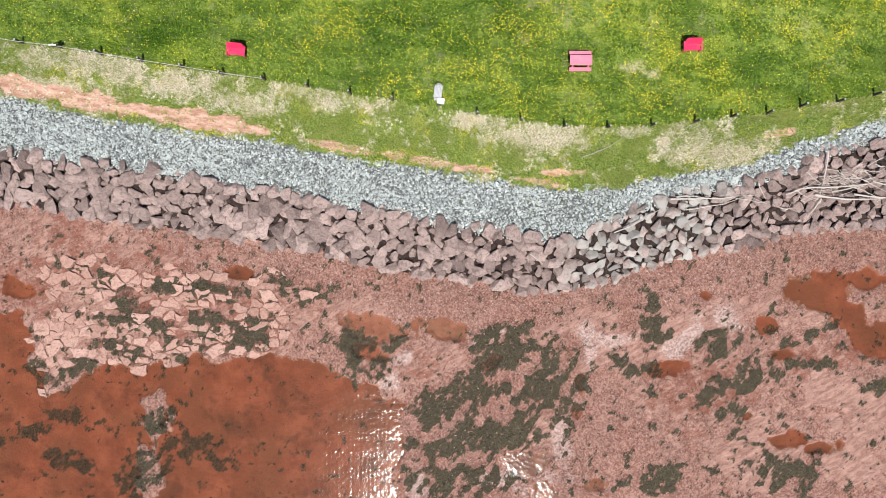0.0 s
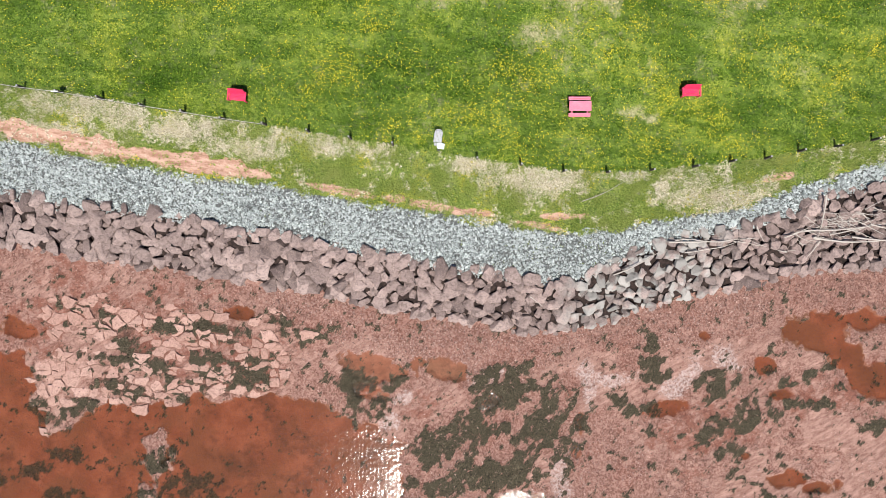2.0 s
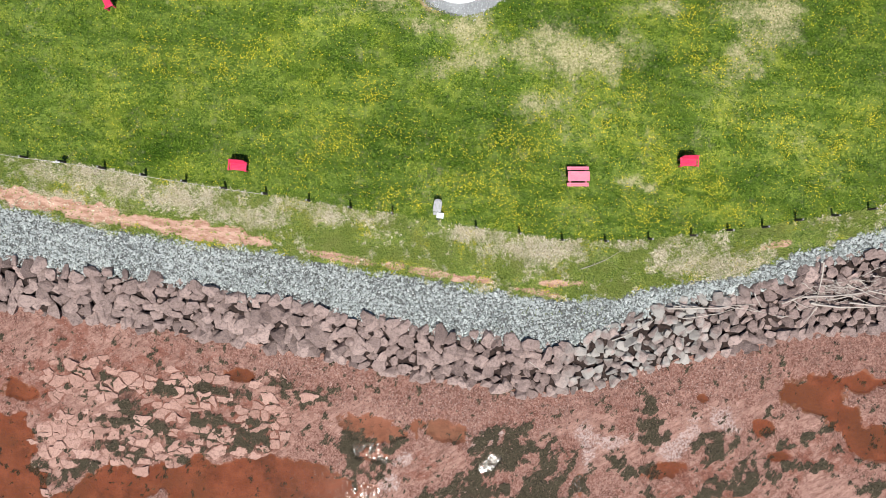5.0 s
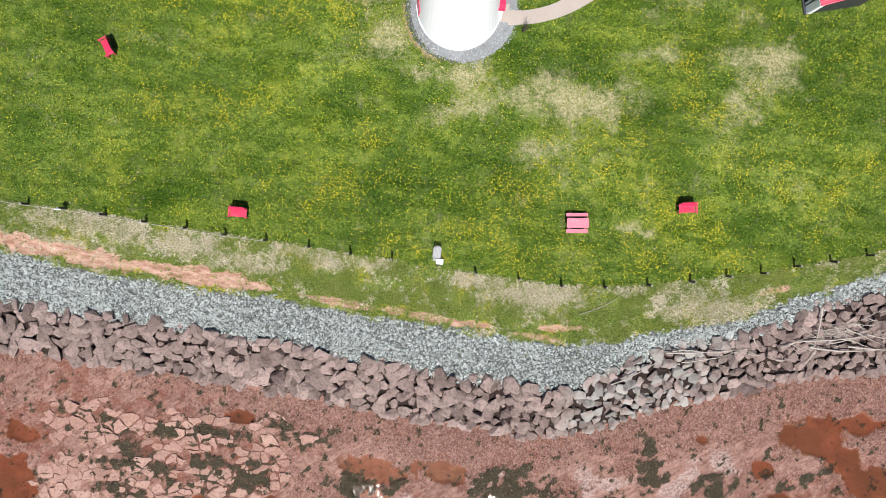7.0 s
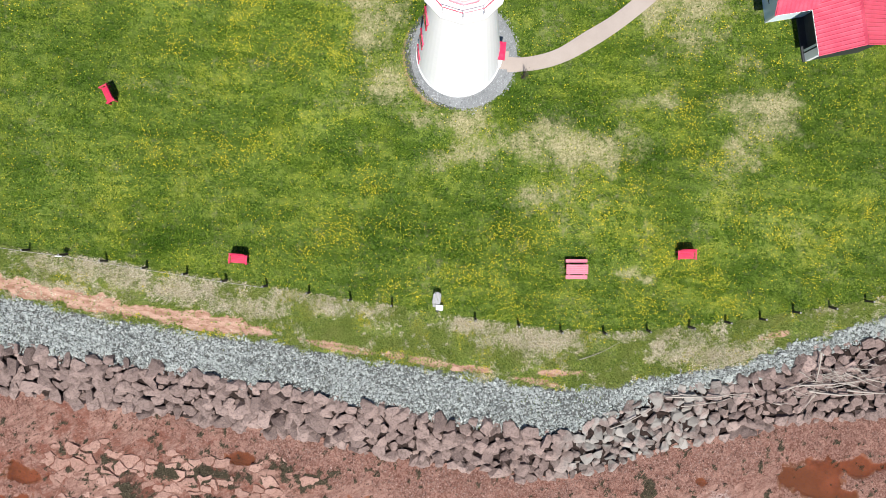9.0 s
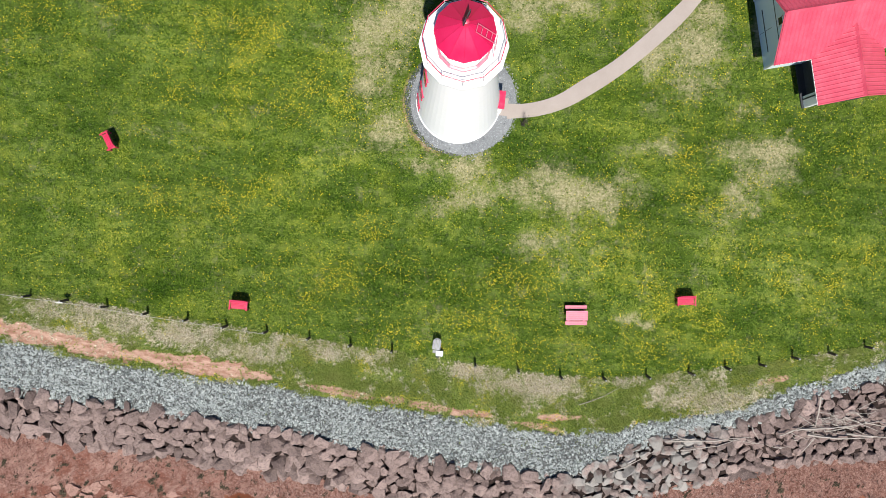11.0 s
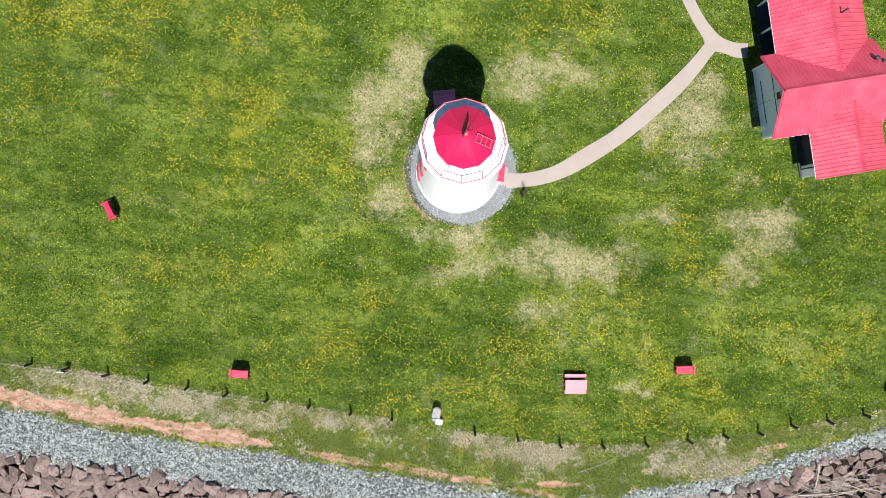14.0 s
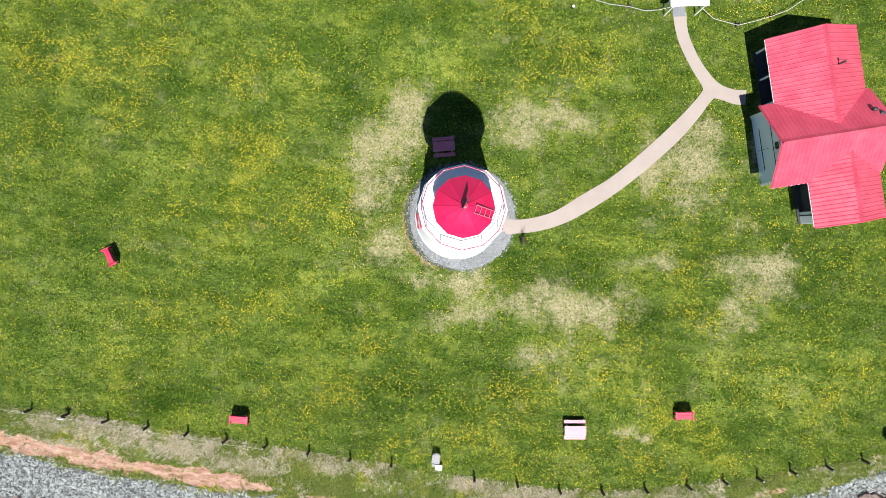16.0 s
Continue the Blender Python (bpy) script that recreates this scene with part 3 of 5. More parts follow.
PALES = [(-1.44, -10.07, 2.86, 1.24, 25), (-4.32, -11.53, 1.72, 1.34, -30), (-31.24, 0.45, 6.68, 1.91, 0), (-8.86, -5.75, 3.82, 1.91, 0), (10.75, -6.69, 3.34, 1.24, 15), (18.9, -8.12, 1.05, 2.38, -20), (13.16, -8.61, 2.86, 1.91, 0), (22.69, -5.71, 4.29, 1.43, 15), (35.3, -14.38, 3.34, 2.86, 0), (33.32, -11.96, 4.29, 1.91, 0), (8.42, -15.39, 1.91, 1.14, 45), (26.23, -17.31, 3.82, 2.86, 0), (34.43, -18.27, 2.86, 1.43, -20), (31.27, -5.7, 2.86, 1.05, 10), (-32.8, -5.78, 2.86, 2.86, 0)]
# spots of white salt and of painted glare on wet sand
SALT_SHEENS = [(-4.56, -11.29, 1.24, 1.05, 0), (-6.97, -12.5, 1.43, 0.38, -30), (3.58, -7.18, 1.91, 1.05, 0), (10.36, -17.33, 1.14, 2.86, 0), (8.45, -19.78, 2.86, 1.43, 0), (20.33, -7.64, 2.86, 0.95, 40), (23.16, -5.71, 2.38, 1.14, 0), (12.2, -8.13, 0.76, 2.38, 0), (-2.17, -20.28, 0.95, 1.91, 0), (-4.08, -9.59, 1.43, 0.67, 30), (4.59, -19.78, 1.91, 0.67, 0), (15.07, -7.64, 2.86, 0.76, 0)]
DRY_SPOTS = [(-3.9, 36.8, 2.7, 3.4, 20), (-5.9, 33.2, 1.8, 3.0, 10), (-3.9, 28.8, 1.5, 2.2, 0), (-2.71, 39.62, 1.59, 1.37, 0), (6.11, 37.85, 2.6, 2.0, 0), (9.2, 39.0, 2.0, 1.4, 0), (-0.9, 26.6, 2.0, 1.2, -20), (1.6, 26.0, 3.0, 1.0, 0), (6.3, 24.4, 3.6, 1.5, -4), (10.2, 23.7, 4.4, 1.5, 0), (13.6, 23.2, 3.2, 1.7, 14), (1.6, 23.4, 3.0, 0.9, 0), (16.8, 27.9, 2.1, 0.85, 8), (17.59, 34.33, 3.19, 3.19, 50), (19.33, 37.41, 1.9, 2.13, 0), (24.72, 25.94, 3.19, 3.72, 0), (7.49, 19.71, 3.19, 1.37, 0), (15.07, 13.68, 1.9, 0.49, 0), (24.43, 37.41, 0.53, 3.19, 0), (20.67, 34.77, 1.59, 2.13, 0)]
BANK_DRY = [(-26.57, 14.37, 3.1, 1.15, -8), (-30.52, 14.8, 2.21, 0.89, 0), (-9.9, 11.77, 3.54, 0.8, -8), (-6.39, 11.33, 1.77, 0.71, 0), (-20.01, 12.63, 2.66, 0.89, -8), (-24.38, 13.72, 1.77, 0.89, 0), (1.96, 10.03, 1.77, 0.44, 0), (7.68, 8.94, 2.66, 0.97, 0), (9.44, 9.38, 2.21, 0.62, 0), (19.13, 7.85, 2.66, 1.15, 10), (22.65, 7.63, 2.66, 0.8, 15), (14.27, 9.16, 1.33, 0.44, 0), (3.72, 8.93, 1.33, 0.89, 0), (-16.06, 11.33, 2.66, 0.71, -8), (-31.88, 12.85, 3.99, 0.71, -5)]
DARK_SPOTS = [(7.91, 27.26, 4.87, 2.04, 0), (11.9, 25.93, 2.66, 1.33, 0), (4.38, 19.7, 2.66, 1.77, 0), (-8.06, 23.26, 2.66, 1.77, 0), (-27.56, 29.91, 2.66, 0.89, 0), (-21.45, 17.0, 5.32, 1.77, -5), (14.01, 42.67, 4.87, 2.21, 0), (6.1, 44.43, 2.21, 2.66, 0), (20.81, 17.49, 3.54, 1.33, 0), (29.61, 22.84, 3.54, 2.66, 0), (-3.62, 17.01, 3.99, 2.66, 0), (10.17, 15.24, 2.66, 1.77, 0), (-31.81, 45.34, 2.66, 2.21, 30), (-6.23, 43.13, 3.1, 1.77, 0), (23.06, 13.92, 5.32, 1.06, 0), (0.83, 17.47, 2.66, 1.77, 0), (31.0, 28.0, 3.0, 3.0, 0)]
SOIL_STRIP = [(-38.15, 14.55), (-34.64, 13.85), (-31.12, 13.11), (-27.6, 12.46), (-24.08, 11.49), (-20.11, 11.01), (-16.14, 10.36), (-13.58, 9.92), (-13.5, 8.95), (-16.15, 9.13), (-19.69, 9.57), (-23.22, 10.18), (-27.63, 10.88), (-32.03, 11.67), (-34.67, 12.19), (-38.19, 12.89)]
SOIL_SPOTS = [(-9.32, 8.35, 2.13, 0.35, -10), (-6.89, 7.87, 1.68, 0.31, -8), (-3.78, 7.43, 1.06, 0.35, -8), (-1.12, 6.95, 2.13, 0.35, -8), (2.2, 6.38, 1.59, 0.31, -4), (7.75, 5.36, 1.77, 0.27, -10), (9.52, 6.07, 1.77, 0.31, 0), (26.3, 9.17, 1.33, 0.31, 10)]
TOWER = (1.25, 31.04)


def only_where(use, func, x, y):
    """func at the points in use, 0 elsewhere."""
    x, y = np.broadcast_arrays(np.asarray(x, float), np.asarray(y, float))
    out = np.zeros(x.shape)
    if use.any():
        out[use] = func(x[use], y[use])
    return out


def pool_mask(x, y):
    return only_where(np.asarray(y) < 2.0, raw_pool, x, y)


def weed_mask(x, y):
    return only_where(np.asarray(y) < 2.0, raw_weed, x, y)


def ledge_mask(x, y):
    return only_where(np.asarray(y) < 2.0, raw_ledge, x, y)


def raw_pool(x, y):
    m = np.maximum(inside(x, y, BIG_POOL, 0.6, 0.9), inside(x, y, EAST_POOL, 0.6, 0.8))
    m = m * (1 - 0.75 * step(0.45, 0.75, blobs(x, y, BAR, 1.3, 1.0, 44)))
    return np.maximum(m, blobs(x, y, POOLS, 1.1, 1.2))


def gap_noise(x, y):
    """Where the joints of the ledge gape: long lenses along its beds."""
    c, s = math.cos(radians(-14)), math.sin(radians(-14))
    return fbm((x * c + y * s) * 0.6, (-x * s + y * c) * 1.25, 1.25, 205, 5)


def raw_weed(x, y):
    """Weed cover: clumps that follow the strike of the rock in the east."""
    c, s = math.cos(radians(54)), math.sin(radians(54))
    streak = fbm((x * c + y * s) * 0.34, (-x * s + y * c) * 1.9, 1.0, 81, 5)
    clump = fbm(x, y, 1.1, 85, 6)
    west = blobs(x, y, WEEDS, 1.3, 1.6, 71) * 1.2 - 0.06 + (clump - 0.5) * 1.5
    east = blobs(x, y, WEEDS_EAST, 1.1, 1.8, 77) * 1.5 - 0.2 + (streak - 0.5) * 1.4 + (clump - 0.5) * 0.9
    stray = (fbm(x, y, 0.8, 87, 5) - 0.5) * 1.6 - 0.30
    fleck = (fbm(x, y, 0.5, 89, 3) - 0.5) * 1.7 - 0.03
    joints = raw_ledge(x, y) * (0.5 + 2.4 * (gap_noise(x, y) - 0.61))
    return np.clip(np.maximum(np.maximum(np.maximum(west, east) - 0.08, stray), joints) + fleck, 0, 1)


def raw_ledge(x, y):
    return inside(x, y, LEDGE, 0.8, 0.8)


def beach_level(x, y):
    return -4.12 + 0.018 * np.clip(x - 8, 0, 40) + 0.02 * np.clip(y + 9, 0, 13)


def ground_z(x, y):
    """Height of the ground sheet."""
    x, y = np.asarray(x, float), np.asarray(y, float)
    f, g, r, b = (line_y(c, x) for c in (FENCE, GRAVEL_TOP, ROCK_TOP, ROCK_FOOT))
    wob = only_where(y < f, lambda px, py: (fbm(px, py, 2.2, 5) - 0.5) * 0.12, x, y)
    low = beach_level(x, y)
    rim = -1.85 + 0.5 * step(14, 26, x)
    z = np.zeros(np.broadcast(x, y).shape)
    z = np.where(y < f, -0.9 * step(0, 1, (f - y) / np.maximum(f - g, 0.3)), z)
    z = np.where(y < g, -0.9 + (rim + 0.9) * (g - y) / np.maximum(g - r, 0.3), z)
    z = np.where(y < r, rim + (low - rim) * np.clip((r - y) / np.maximum(r - b, 0.3), 0, 1), z)
    on = step(0.0, 0.6, b - y)
    wild = lambda px, py: (fbm(px, py, 3.0, 21, 5) - 0.5) * 0.34 + (fbm(px, py, 0.7, 31, 3) - 0.5) * 0.10
    relief = only_where(y < b, wild, x, y)
    hollow = step(0.35, 0.75, pool_mask(x, y)) * on
    relief = relief * (1 - 0.92 * hollow) + 0.08 * step(0.4, 0.7, weed_mask(x, y)) * on * (1 - hollow)
    z = np.where(y < b, low + relief * on - 0.16 * hollow, z)
    near = step(0, 1.5, f - y) * (1 - on)
    return z + wob * np.where(y < f, near, 0.25)


def axis(lo, hi, pitch, far):
    mid = np.arange(lo, hi + pitch / 2, pitch)
    grow = np.cumsum(pitch * 1.22 ** np.arange(1, 60))
    grow = grow[grow < far]
    return np.concatenate([(lo - grow)[::-1], mid, hi + grow])


gx, gy = axis(-39.0, 39.0, 0.15, 2500), axis(-23.0, 51.0, 0.15, 2500)
GX, GY = np.meshgrid(gx, gy)
GZ = ground_z(GX, GY)
nx, ny = len(gx), len(gy)
idx = np.arange(nx * ny, dtype=np.int32).reshape(ny, nx)
quads = np.stack([idx[:-1, :-1], idx[:-1, 1:], idx[1:, 1:], idx[1:, :-1]], -1).reshape(-1, 4)
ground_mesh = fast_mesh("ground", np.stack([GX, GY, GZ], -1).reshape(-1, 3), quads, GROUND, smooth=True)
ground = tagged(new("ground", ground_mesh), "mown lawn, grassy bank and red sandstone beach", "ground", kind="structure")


def store(name, values):
    a = ground_mesh.attributes.new(name, "FLOAT", "POINT")
    a.data.foreach_set("value", np.asarray(values, np.float32).ravel())


def dry_spots(x, y):
    return only_where(np.asarray(y) > 6, lambda px, py: np.clip(soft_spots(px, py, DRY_SPOTS, 0.55, 1.8, 11) * 0.92 - 0.07 + 0.9 * (fbm(px, py, 1.6, 12, 6) - 0.5), 0, 1), x, y)


fy, gty, rty, rby = (line_y(c, GX) for c in (FENCE, GRAVEL_TOP, ROCK_TOP, ROCK_FOOT))
bank = step(-0.3, 0.5, fy - GY) * step(-0.6, 0.2, GY - gty)
tower_d = np.hypot(GX - TOWER[0], GY - TOWER[1])
dry_field = np.maximum(dry_spots(GX, GY) * 0.85, blobs(GX, GY, BANK_DRY, 1.0, 1.5, 13) * bank)
dry_field = np.maximum(dry_field, 0.24 * bank)
store("dry", dry_field)
LIGHT_SPOTS = [(-11.4, 43.0, 2.6, 2.0, 0), (-21.1, 34.3, 2.4, 2.2, 0), (-33.1, 34.8, 2.6, 3.0, 0), (6.1, 20.0, 2.6, 1.3, 0), (-26.0, 20.6, 4.2, 1.8, -8), (-32.6, 20.6, 3.2, 2.0, -8), (-9.4, 25.7, 2.6, 2.0, 0), (-7.0, 19.7, 3.0, 1.5, 0), (20.5, 19.7, 3.0, 2.0, 0), (12.5, 42.7, 3.0, 2.4, 0), (24.0, 16.0, 7.0, 4.0, 0), (12.0, 17.0, 5.0, 3.0, 0), (-1.2, 43.2, 4.0, 2.0, 0), (29.8, 20.6, 4.0, 3.0, 0), (-29.0, 24.5, 4.5, 0.9, -10), (-8.0, 31.0, 2.2, 3.5, 0)]
store("light", only_where(GY > 6, lambda px, py: soft_spots(px, py, LIGHT_SPOTS, 1.0, 3.0, 25), GX, GY) * (1 - bank))
store("dark", only_where(GY > 6, lambda px, py: soft_spots(px, py, DARK_SPOTS, 1.0, 3.0, 15), GX, GY) * (1 - bank))
soil_field = np.maximum(inside(GX, GY, SOIL_STRIP, 0.30, 0.42, 0.9), blobs(GX, GY, SOIL_SPOTS, 0.6, 0.8, 17))
store("soil", soil_field)
tower_a = np.degrees(np.arctan2(GY - TOWER[1], GX - TOWER[0] - 0.3)) % 360
store("worn", np.exp(-((np.hypot(GX - TOWER[0] - 0.3, GY - TOWER[1]) - 4.3) / 0.42) ** 2) * step(120, 185, tower_a) * step(262, 225, tower_a))
store("grit", np.maximum(step(-0.35, 0.35, gty - GY), step(4.35, 4.05, tower_d) * 0.9) * 1.0)
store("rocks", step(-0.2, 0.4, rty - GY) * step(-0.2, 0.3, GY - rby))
store("beach", step(-0.9, 0.3, rby - GY + (fbm(GX, GY, 1.2, 3) - 0.5) * 0.8))
store("pool", pool_mask(GX, GY))
store("weed", 0.92 * weed_mask(GX, GY) * (1 - 0.15 * step(0.5, 0.8, pool_mask(GX, GY))))
BEDROCK = [(-31.0, 0.5, 8.0, 2.6, -8), (-24.0, -1.5, 6.0, 2.4, -8), (-35.0, -3.0, 5.0, 4.0, 0), (-20.0, -6.0, 10.0, 3.8, -10), (22.0, -12.0, 7.0, 4.0, 20), (31.0, -8.5, 6.0, 3.0, 15), (-2.0, -10.0, 3.5, 1.6, 25)]
bedrock = only_where(GY < 6, lambda px, py: blobs(px, py, BEDROCK, 0.9, 2.4, 27), GX, GY)
store("pale", np.maximum(blobs(GX, GY, PALES, 1.2, 2.0, 19), np.maximum(ledge_mask(GX, GY) * 0.75, bedrock * 0.72)))
store("crack", ledge_mask(GX, GY) * np.clip(0.25 + 1.6 * (gap_noise(GX, GY) - 0.35), 0, 0.95))
store("bedrock", bedrock)
store("salt_sheen", blobs(GX, GY, SALT_SHEENS, 1.2, 1.4, 23))
store("wet", step(0.2, 0.5, pool_mask(GX, GY)))

# standing water in the hollows of the beach, ruffled by the wind in the south
wx, wy = np.arange(-39, 39, 0.058), np.arange(-23.5, -1.0, 0.058)
WX, WY = np.meshgrid(wx, wy)
wet_here = (pool_mask(WX, WY) > 0.36) & ((WY < -8.0) | (WX > 3.0) | (WX < -12.0))
widx = np.arange(WX.size).reshape(WX.shape)
cell = wet_here[:-1, :-1] | wet_here[:-1, 1:] | wet_here[1:, :-1] | wet_here[1:, 1:]
wq = np.stack([widx[:-1, :-1], widx[:-1, 1:], widx[1:, 1:], widx[1:, :-1]], -1)[cell]
used, inv = np.unique(wq, return_inverse=True)
ux, uy = WX.ravel()[used], WY.ravel()[used]
ruffle = 0.7 + 0.4 * fbm(ux, uy, 3.0, 95)
waves = (vnoise(ux / 0.07, uy / 0.06, 96) - 0.5) * 0.0052 + (vnoise(ux / 0.3, uy / 0.26, 97) - 0.5) * 0.009
wv = np.stack([ux, uy, beach_level(ux, uy) - 0.085 + waves * ruffle], -1)
tagged(new("water", fast_mesh("water", wv, inv.reshape(-1, 4), WATER, smooth=False)), "shallow still tide pools over red mud", "water", kind="structure")

# ---------------------------------------------------------------- boulder revetment and gravel
STONES = [hull_template(15 + k % 7, 100 + k, flat=0.60, boxy=0.5 + 0.03 * (k % 6)) for k in range(24)]
CHIPS = [hull_template(8, 300 + k, flat=0.7) for k in range(8)]


def spread(x0, x1, y_lo, y_hi, spacing, seed, accept=None):
    """Evenly loose points between two lines, none closer than the spacing."""
    rnd = random.Random(seed)
    cells, pts = {}, []
    lo = min(y_lo(x0), y_lo(x1), y_lo((x0 + x1) / 2)) - 4
    hi = max(y_hi(x0), y_hi(x1), y_hi((x0 + x1) / 2)) + 4
    tries = int((x1 - x0) * (hi - lo) / spacing ** 2 * 9)
    for _ in range(tries):
        x, y = rnd.uniform(x0, x1), rnd.uniform(lo, hi)
        if not y_lo(x) < y < y_hi(x):
            continue
        if accept and not accept(x, y, rnd):
            continue
        kx, ky = int(x // spacing), int(y // spacing)
        if any((px - x) ** 2 + (py - y) ** 2 < spacing ** 2 for i in (-1, 0, 1) for j in (-1, 0, 1) for px, py in cells.get((kx + i, ky + j), ())):
            continue
        cells.setdefault((kx, ky), []).append((x, y))
        pts.append((x, y))
    return np.array(pts)


def to_line(line, off=0.0):
    return lambda x: float(line_y(line, x)) + off


revetment = thing("rock_revetment", pose(0, 0, 0), "sloping bank of purple-brown angular boulders above the beach", "revetment", kind="structure")
rocks = spread(-41, 41, to_line(ROCK_FOOT, 0.15), to_line(ROCK_TOP, 0.05), 0.70, 3)
fill = spread(-41, 41, to_line(ROCK_FOOT, -0.15), to_line(ROCK_TOP, 0.35), 0.66, 4)
rocks = np.c_[rocks, ground_z(rocks[:, 0], rocks[:, 1])]
fill = np.c_[fill, ground_z(fill[:, 0], fill[:, 1])]
stone_meshes = [fast_mesh("boulder", tv, tf, BOULDER) for tv, tf in STONES]


def boulder_pose(p, rnd, lo, hi, lift):
    s = rnd.uniform(lo, hi)
    m = pose(p[0], p[1], p[2] + lift * s) @ pose(0, 0, 0, 8 + rnd.gauss(0, 13), rnd.gauss(0, 13), 0) @ pose(0, 0, 0, 0, 0, rnd.uniform(0, 360))
    return m @ Matrix.Diagonal((s * rnd.uniform(0.95, 1.3), s * rnd.uniform(0.75, 1.0), s * rnd.uniform(0.7, 1.05), 1))


rnd = random.Random(12)
heap_v, heap_f, heap_n, singles = [], [], 0, 0
for p in rocks:
    east = p[0] > 11
    m = boulder_pose(p, rnd, 0.47 if not east else 0.40, 0.80 if not east else 0.66, 0.44)
    k = rnd.randrange(len(STONES))
    if -14.5 < p[0] < 16.0 and singles < 300:
        ob = new("boulder", stone_meshes[k])
        ob.parent, ob.matrix_basis = revetment, m
        singles += 1
    else:
        tv, tf = STONES[k]
        heap_v.append(np.c_[tv, np.ones(len(tv))] @ np.array(m).T[:, :3])
        heap_f.append(tf + heap_n)
        heap_n += len(tv)
for p in fill:
    m = boulder_pose(p, rnd, 0.30, 0.50, -0.25)
    tv, tf = STONES[rnd.randrange(len(STONES))]
    heap_v.append(np.c_[tv, np.ones(len(tv))] @ np.array(m).T[:, :3])
    heap_f.append(tf + heap_n)
    heap_n += len(tv)
heap = new("boulder_heap", fast_mesh("boulder_heap", np.concatenate(heap_v), np.concatenate(heap_f), BOULDER_BULK))
heap.parent = revetment
tagged(heap, kind="stuff")


def scatter(count, x0, x1, y0, y1, density, seed):
    """Random points kept by a density of 0..1."""
    g = np.random.default_rng(seed)
    x, y = g.uniform(x0, x1, count), g.uniform(y0, y1, count)
    keep = g.uniform(0, 1, count) < density(x, y)
    return x[keep], y[keep], g


def stones_of(name, x, y, g, lo, hi, templates, material, lift=0.15, label="", category=""):
    n = len(x)
    s = lo + (hi - lo) * g.random(n) ** 2
    size = np.stack([s * g.uniform(0.8, 1.35, n), s * g.uniform(0.6, 1.0, n), s * g.uniform(0.6, 1.0, n)], -1)
    place = np.stack([x, y, ground_z(x, y) + s * lift], -1)
    v, f = bulk(templates, place, size, g.uniform(0, 6.28, n), g.normal(0, 0.5, (n, 2)), g.integers(0, len(templates), n))
    return tagged(new(name, fast_mesh(name, v, f, material)), label, category, kind="stuff")


def gravel_density(x, y):
    g, r = line_y(GRAVEL_TOP, x), line_y(ROCK_TOP, x)
    edge = (fbm(x, y, 1.0, 91) - 0.5) * 1.3
    green = 0.55 * np.exp(-(((x - 9.5) / 3.0) ** 2 + ((y - 3.2) / 1.2) ** 2))
    return step(-0.15, 0.35, g - y + edge * 0.5) * step(-0.5, 0.2, y - r + 0.25) * (1 - green * step(0.4, 0.6, fbm(x, y, 0.9, 92)))


x, y, g = scatter(150000, -41, 41, -1, 17, gravel_density, 21)
stones_of("gravel", x, y, g, 0.052, 0.175, CHIPS, GRAVEL, 0.45, "belt of loose grey crushed stone above the boulders", "gravel")
x, y, g = scatter(7000, -41, 41, -1, 17, lambda x, y: 0.6 * gravel_density(x, y) * step(8, 24, x), 22)
stones_of("gravel_rubble", x, y, g, 0.10, 0.30, CHIPS, GRAVEL, 0.3, "larger loose grey broken stones on the gravel belt", "gravel")

# ---------------------------------------------------------------- beach: slabs, pebbles, weed
ledge = thing("rock_ledge", pose(0, 0, 0), "cracked ledge of flat pale pink sandstone slabs", "rock ledge", kind="structure")
SQUASH = 1.55
seeds = spread(-38, -9, lambda x: -14.0 * SQUASH, lambda x: 1.0 * SQUASH, 0.6, 8, lambda x, y, r: r.random() < 0.05)


def cell_outline(k, pts):
    """The Voronoi cell of point k: a square cut by the middle lines to its neighbours."""
    cx, cy = pts[k]
    poly = [(cx - 1.9, cy - 1.9), (cx + 1.9, cy - 1.9), (cx + 1.9, cy + 1.9), (cx - 1.9, cy + 1.9)]
    for nx_, ny_ in pts[np.hypot(pts[:, 0] - cx, pts[:, 1] - cy) < 3.8]:
        dx, dy = nx_ - cx, ny_ - cy
        if dx == 0 and dy == 0:
            continue
        lim = (nx_ * nx_ + ny_ * ny_ - cx * cx - cy * cy) / 2
        cut = []
        for (ax, ay), (bx, by) in zip(poly, poly[1:] + poly[:1]):
            da, db = ax * dx + ay * dy - lim, bx * dx + by * dy - lim
            if da <= 0:
                cut.append((ax, ay))
            if da * db < 0:
                t = da / (da - db)
                cut.append((ax + (bx - ax) * t, ay + (by - ay) * t))
        poly = cut
    return poly


